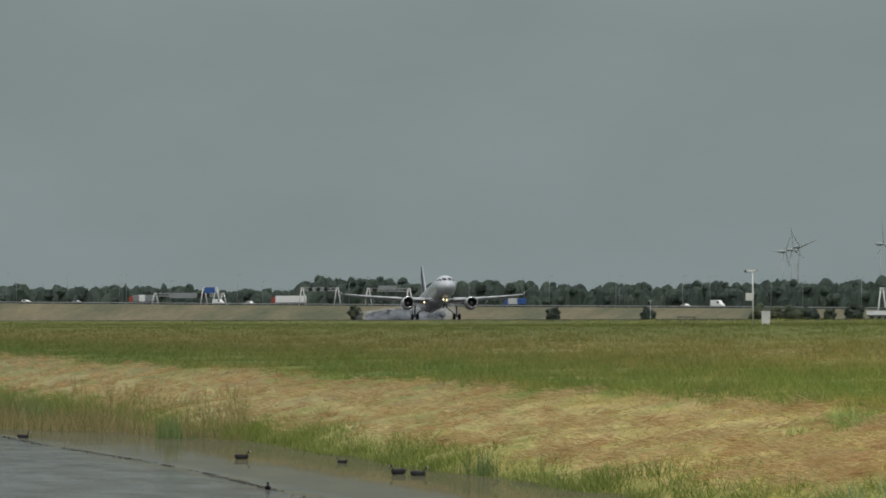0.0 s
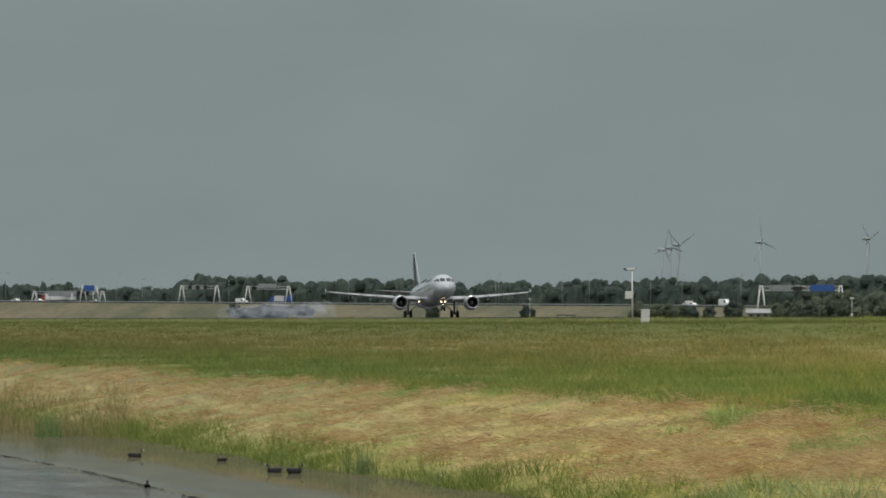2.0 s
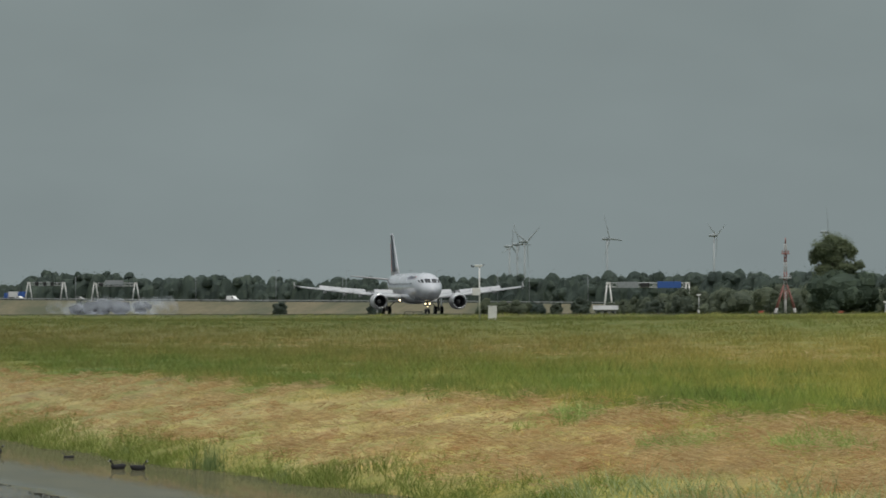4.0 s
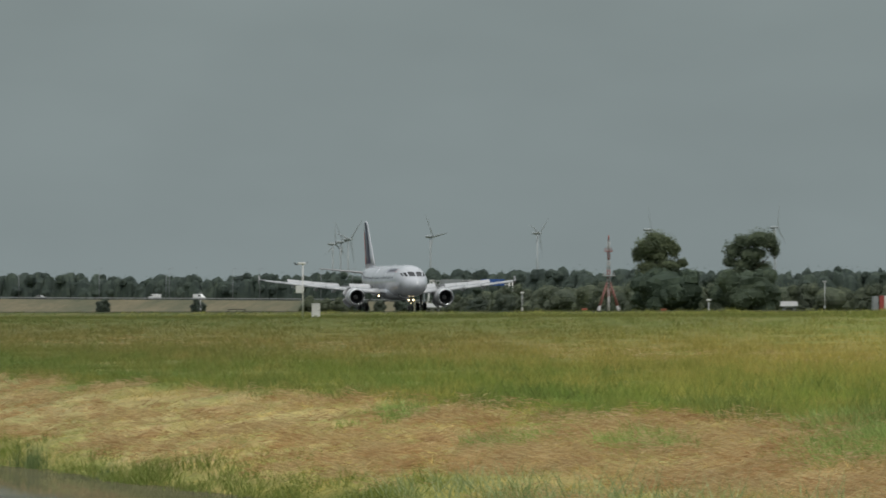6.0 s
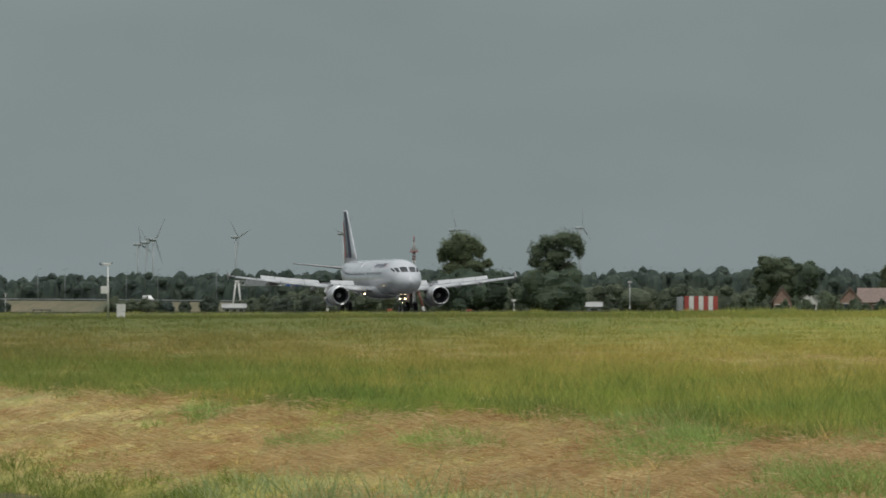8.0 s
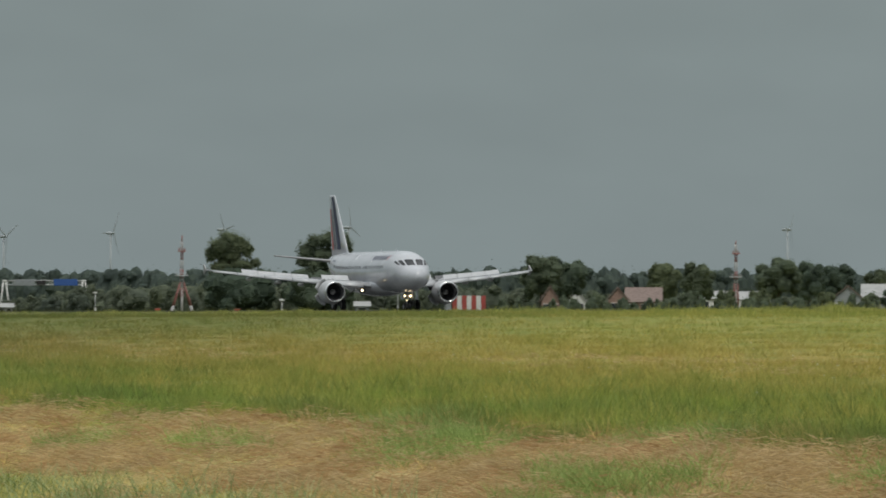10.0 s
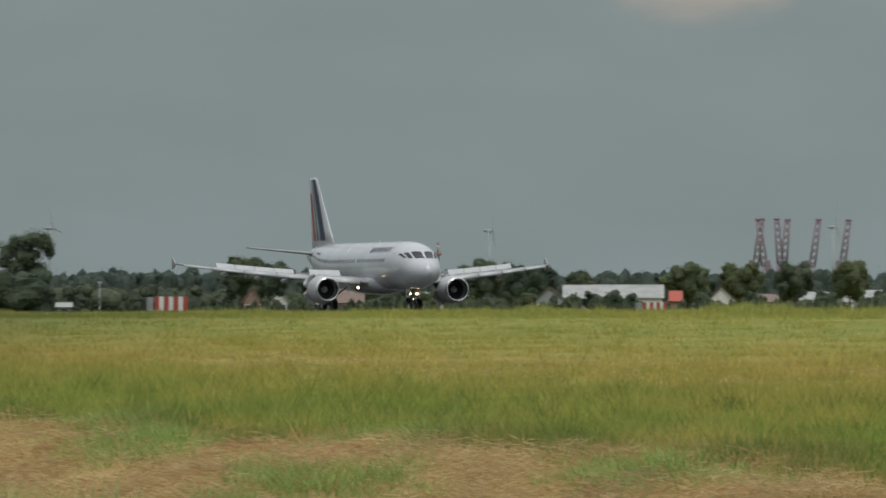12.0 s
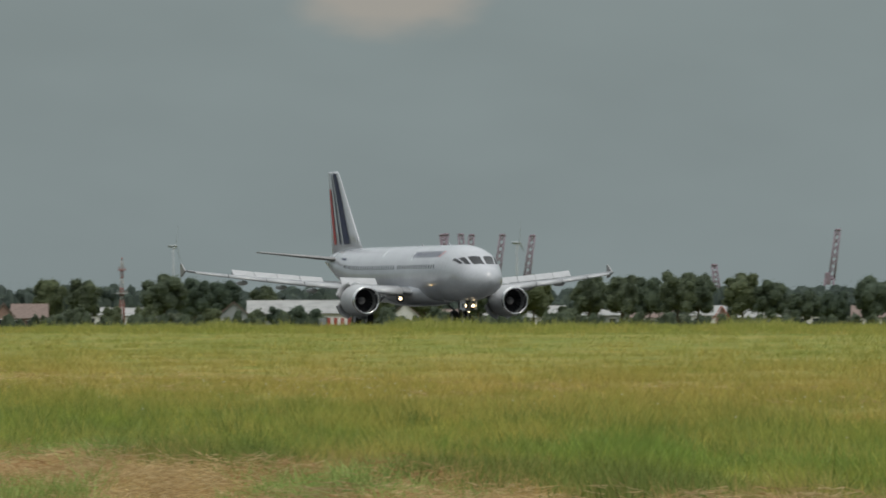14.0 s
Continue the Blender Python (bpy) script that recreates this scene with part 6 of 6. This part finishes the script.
def make_crane(mark, top, lean, d=4780, label="tall reddish harbour crane with its boom raised on the skyline"):
    s = d / MARKS
    h = (557.5 - top) * s
    c = thing("harbour_crane", spot(mark, d, EYE - 0.5), label, "crane", "harbour cranes", -math.degrees((mark - 784) / MARKS))
    bm = bmesh.new()
    k = 0.9
    for x in (-8 * s * 1.2, 8 * s * 1.2):
        for y in (-3, 3):
            tube(bm, (x + lean * 12 * s, y, -1), (x * 0.8 + lean * 10 * s, y, h * 0.52), k, k * 0.8, 6)
    tube(bm, (-10 * s + lean * 11 * s, 0, h * 0.3), (10 * s + lean * 11 * s, 0, h * 0.3), k, k, 6)
    tube(bm, (-8 * s + lean * 10 * s, 0, h * 0.52), (8 * s + lean * 10 * s, 0, h * 0.52), k * 1.2, k * 1.2, 6)
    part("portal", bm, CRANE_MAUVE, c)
    bm = bmesh.new()
    box(bm, -6 * s + lean * 12 * s, 4 * s + lean * 12 * s, -3, 3, h * 0.46, h * 0.58, 0.3)
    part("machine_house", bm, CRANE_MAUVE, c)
    bm = bmesh.new()
    for x in (-5.0, 5.0):
        a, b = Vector((lean * 6 * s + x * s, 0, h * 0.5)), Vector((-lean * 7 * s + x * s * 0.85, 0, h))
        tube(bm, a, b, 0.65, 0.6, 6)
    for i in range(7):
        f0, f1 = i / 7, (i + 1) / 7
        p = [Vector((lean * 6 * s - lean * 13 * s * f + x * s, 0, h * (0.5 + 0.5 * f))) for f, x in ((f0, -5), (f1, 5), (f0, 5), (f1, -5))]
        tube(bm, p[0], p[1], 0.38, 0.38, 5)
        tube(bm, p[2], p[3], 0.38, 0.38, 5)
    tube(bm, (-lean * 7 * s - 5 * s, 0, h), (-lean * 7 * s + 5 * s, 0, h), 0.9, 0.9, 6)
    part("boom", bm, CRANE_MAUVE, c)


for m_, t_, l_ in ((3420, 386, -0.9), (3426, 387, 0.9), (3456, 386, 0.5), (3468, 387, -0.5), (3520, 387, -0.9), (3573, 388, -0.9), (4113, 378, -0.9), (3905, 440, 0.6)):
    make_crane(m_, t_, l_)


# ---- houses, sheds and glasshouses beyond the runway ----
def make_house(mark, width_marks, d, eave, ridge, walls, roof, label, gable_front=True, depth=9.0, windows=2, name="house", category="house"):
    w = width_marks * d / MARKS
    ho = thing(name, spot(mark, d, EYE - 0.15), label, category, "buildings beyond the runway", -math.degrees((mark - 784) / MARKS))
    bm = bmesh.new()
    if gable_front:
        ring = [(-w / 2, -0.3), (-w / 2, eave), (0, ridge), (w / 2, eave), (w / 2, -0.3)]
        loft(bm, [[Vector((x, y, z)) for x, z in ring] for y in (0, depth)], True, False)
    else:
        ring = [(0, -0.3), (0, eave), (depth / 2, ridge), (depth, eave), (depth, -0.3)]
        loft(bm, [[Vector((x, y, z)) for y, z in ring] for x in (-w / 2, w / 2)], True, False)
    wall = part("wall", bm, walls, ho)
    bm = bmesh.new()
    o = 0.35
    if gable_front:
        for k in (-1, 1):
            slab(bm, [Vector((0, -o, ridge + 0.16)), Vector((k * (w / 2 + o), -o, eave - 0.1)), Vector((k * (w / 2 + o), depth + o, eave - 0.1)), Vector((0, depth + o, ridge + 0.16))], 0.14)
    else:
        for y in (-o, depth + o):
            slab(bm, [Vector((-w / 2 - o, depth / 2, ridge + 0.16)), Vector((-w / 2 - o, y, eave - 0.1)), Vector((w / 2 + o, y, eave - 0.1)), Vector((w / 2 + o, depth / 2, ridge + 0.16))], 0.14)
    bmesh.ops.recalc_face_normals(bm, faces=bm.faces)
    part("roof", bm, roof, ho)
    for i in range(windows):
        x = -w / 2 + w * (i + 0.5) / windows
        ww = min(1.5, w / windows * 0.5)
        bm = bmesh.new()
        box(bm, x - ww / 2, x + ww / 2, -0.05, 0.02, eave * 0.3, eave * 0.78)
        win = part("window", bm, WINDOW, wall, "dark window")
        bm = bmesh.new()
        box(bm, x - ww / 2 - 0.1, x + ww / 2 + 0.1, -0.09, 0.0, eave * 0.78, eave * 0.78 + 0.12)
        part("lintel", bm, WHITE, win)
        bm = bmesh.new()
        box(bm, x - ww / 2 - 0.1, x + ww / 2 + 0.1, -0.12, 0.0, eave * 0.3 - 0.12, eave * 0.3)
        part("sill", bm, WHITE, win)
    return ho


make_house(2525, 32, 1290, 2.4, 4.9, BRICK, TILE, "small red brick house with a tiled gable among trees")
make_house(2572, 30, 1360, 2.6, 4.6, WHITE, PALE_ROOF, "white rendered house between trees")
make_house(2645, 36, 1280, 2.6, 4.7, BRICK, TILE, "brick house with a broad tiled gable roof")
make_house(2690, 60, 1300, 2.4, 4.6, BRICK, TILE, "low brick wing with a long tiled roof", False, 7.0, 3)
make_house(2800, 62, 1425, 3.2, 4.4, WHITE, PALE_ROOF, "white low building half hidden by trees", False, 7.0, 3)
make_house(2876, 74, 1425, 3.1, 4.3, WHITE, PALE_ROOF, "long white low building behind trees", False, 7.0, 4)
make_house(3052, 60, 1280, 2.5, 4.9, GREY, TILE, "grey gabled house with a wide roof", True, 10.0, 2)
make_house(3105, 56, 1300, 3.2, 5.2, GREY, PALE_ROOF, "pale-roofed shed beside the gabled house", False, 9.0, 0, "shed", "shed")
make_house(3190, 120, 1310, 3.3, 5.3, WHITE, PALE_ROOF, "long white shed with a pale sheet roof", False, 14.0, 0, "shed", "shed")
make_house(3274, 18, 1250, 2.6, 4.0, BRICK, ORANGE, "small shed with a bright red roof", False, 5.0, 0, "shed", "shed")
make_house(3355, 46, 1270, 2.7, 4.8, WHITE, TILE, "white gabled house with a brown roof", True, 9.0, 1)
for i_, (m_, w_) in enumerate(((3440, 60), (3520, 50), (3600, 70), (3700, 64), (3790, 70), (3890, 60), (3980, 70), (4080, 66), (4180, 70))):
    make_house(m_, w_, 1420 + 12 * (i_ % 3), 2.8 + 0.4 * (i_ % 2), 4.0 + 0.4 * (i_ % 3), WHITE if i_ % 3 else GREY, PALE_ROOF if i_ % 4 else TILE, "pale glasshouse or shed behind the roadside trees", False, 9.0, 3, "shed", "shed")
make_house(2192, 24, 1330, 1.7, 2.2, GREY, PALE_ROOF, "small grey equipment hut with a pale roof", False, 2.0, 1, "hut", "hut")
make_house(1555, 38, 1330, 1.5, 1.9, PALE_ROOF, PALE_ROOF, "low pale cabin beside the gantry", False, 2.4, 3, "hut", "hut")
make_house(3915, 24, 1270, 2.2, 4.2, BRICK, ORANGE, "small house with a bright orange roof", True, 5.0, 0)


# ---- tyre smoke ----
def make_smoke():
    m, nt, b = shader("tyre_smoke", 1.0)
    b.inputs["Base Color"].default_value = (0.8, 0.85, 0.92, 1)
    b.inputs["Specular IOR Level"].default_value = 0.0
    n = noise_node(nt, 1.3, 4)
    r = nt.nodes.new("ShaderNodeMapRange")
    r.inputs[1].default_value, r.inputs[2].default_value = 0.42, 0.78
    r.inputs[3].default_value, r.inputs[4].default_value = 0.0, 0.26
    nt.links.new(n.outputs[0], r.inputs[0])
    tr, mx, cl, al = (nt.nodes.new("ShaderNode" + k) for k in ("BsdfTranslucent", "MixShader", "BsdfTransparent", "MixShader"))
    tr.inputs[0].default_value = (0.8, 0.85, 0.92, 1)
    mx.inputs[0].default_value = 0.5
    nt.links.new(b.outputs[0], mx.inputs[1])
    nt.links.new(tr.outputs[0], mx.inputs[2])
    nt.links.new(r.outputs[0], al.inputs[0])
    nt.links.new(cl.outputs[0], al.inputs[1])
    nt.links.new(mx.outputs[0], al.inputs[2])
    nt.links.new(al.outputs[0], nt.nodes["Material Output"].inputs["Surface"])
    rng = np.random.default_rng(44)
    puffs = []
    shapes = []
    for k in range(4):
        bm = bmesh.new()
        bmesh.ops.create_icosphere(bm, subdivisions=3, radius=1.0)
        for v in bm.verts:
            v.co *= 1 + 0.35 * noise.noise(v.co * 1.6 + Vector((k * 7.0, 0, 0)))
        for f in bm.faces:
            f.smooth = True
        me = bpy.data.meshes.new("smoke_puff")
        bm.to_mesh(me)
        bm.free()
        me.materials.append(m)
        shapes.append(me)
    for k in range(30):
        ob = new("smoke_puff", shapes[k % 4])
        tagged(ob, "thin blue-white puff of tyre smoke over the runway", "smoke", "tyre smoke")
        v = 1342 + 1.9 * k + rng.uniform(-3, 3)
        u = RUNWAY_U + (3.8 if k % 2 else -3.8)
        puffs.append((ob, u, v, rng.uniform(0.3, 1.3), rng.uniform(0.5, 1.4), rng.uniform(-1, 1), rng.uniform(-15, 15)))
    return puffs


PUFFS = make_smoke()

# ---- what moves ----
def motions():
    heading = math.degrees(PHI) - 90
    pitch = ([0, 0.5, 1.0, 1.5, 2.0, 2.5, 3.0, 3.3, 14.0], [7.5, 7.1, 6.5, 5.6, 4.2, 2.2, 0.5, 0.0, 0.0])
    lift = ([0, 1.0, 2.0, 3.0, 14.0], [0.5, 0.4, 0.18, 0.0, 0.0])
    rows = []
    # seconds, and metres that the nose still has to go until abeam of the camera
    roll_out = [(0, 1311.2), (0.5, 1275.4), (1, 1239.2), (1.5, 1205.4), (2, 1171.0), (2.5, 1138.8), (3, 1105.4), (3.2, 1092.2), (5.3, 963.6), (5.5, 952.0), (6, 921.0), (6.5, 893.0),
                (7, 864.2), (7.5, 837.9), (7.7, 827.2), (10, 702.6), (10.5, 676.6), (11, 648.7), (11.5, 623.9), (12, 597.9), (12.5, 574.4), (13, 549.8), (13.5, 527.1), (14, 503.5)]
    for t, left in roll_out:
        v = left + NOSE
        p = uv(RUNWAY_U, v, RUNWAY_Z + float(np.interp(t, *lift)))
        rows.append((t, pose(p.x, p.y, p.z, 0, -float(np.interp(t, *pitch)), heading)))
    walk(AIRLINER, rows)
    # the struts settle and the wings sag as the weight comes onto the wheels
    steps = (0, 1.0, 2.0, 3.0, 14.0)
    for leg in LEGS:
        walk(leg, [(t, pose(0, 0, -float(np.interp(t, *lift)))) for t in steps])
    for ob, side in WINGS:
        root = Matrix.Translation((0, side * 1.9, 2.4))
        walk(ob, [(t, root @ Matrix.Rotation(radians(side * a), 4, "X") @ root.inverted()) for t, a in zip(steps, (1.9, 1.5, 0.7, 0.1, 0.0))])
    for ob, at, axis in SPOILERS:
        walk(ob, [(t, Matrix.Translation(at) @ Matrix.Rotation(radians(a), 4, axis)) for t, a in ((0, 0), (1.6, 0), (2.3, 22), (2.8, 48), (14, 48))])
    for ob, at, axis in REVERSERS:
        walk(ob, [(t, Matrix.Translation(at) @ Matrix.Rotation(radians(a), 4, axis)) for t, a in ((0, 0), (3.6, 0), (4.6, 28), (5.2, 50), (14, 50))])
    for ob, mark, rate, lane in TRAFFIC:
        rows = []
        for k in range(15):
            p, q = road_at(mark + rate * k, lane), road_at(mark + rate * k + (4 if rate > 0 else -4), lane)
            rows.append((k, pose(p.x, p.y, p.z + 0.08, 0, 0, math.degrees(math.atan2(q.y - p.y, q.x - p.x)))))
        walk(ob, rows)
    for rotor, h, phase in ROTORS:
        walk(rotor, [(t, pose(0, -1.9, h, 0, phase + 55 * t, 0)) for t in range(15)])
    for ob, mark, drop, rate, turn in COOTS:
        ob.rotation_mode = "QUATERNION"
        walk(ob, [(t, Matrix.Translation(on_water(mark + rate * t, drop)) @ pose(0, 0, 0.012 * math.sin(2 * t + mark), 0, 0, turn)) for t in range(15)])
    # smoke drifts down the wind, rises and thins out by spreading
    for ob, u, v, z, size, drift, spin in PUFFS:
        ob.scale = (size * 2.2, size * 1.0, size * 1.45)
        rows = []
        for k in range(8):
            t = 2.0 * k
            p = uv(u - 0.25 * t, v + ((v - 1338) / 85 * 16 + drift * 2.0) * t, RUNWAY_Z + z + 0.12 * t * (1 + drift * 0.5))
            rows.append((t, pose(p.x, p.y, p.z, 0, 0, spin + 2 * t)))
        walk(ob, rows)


motions()
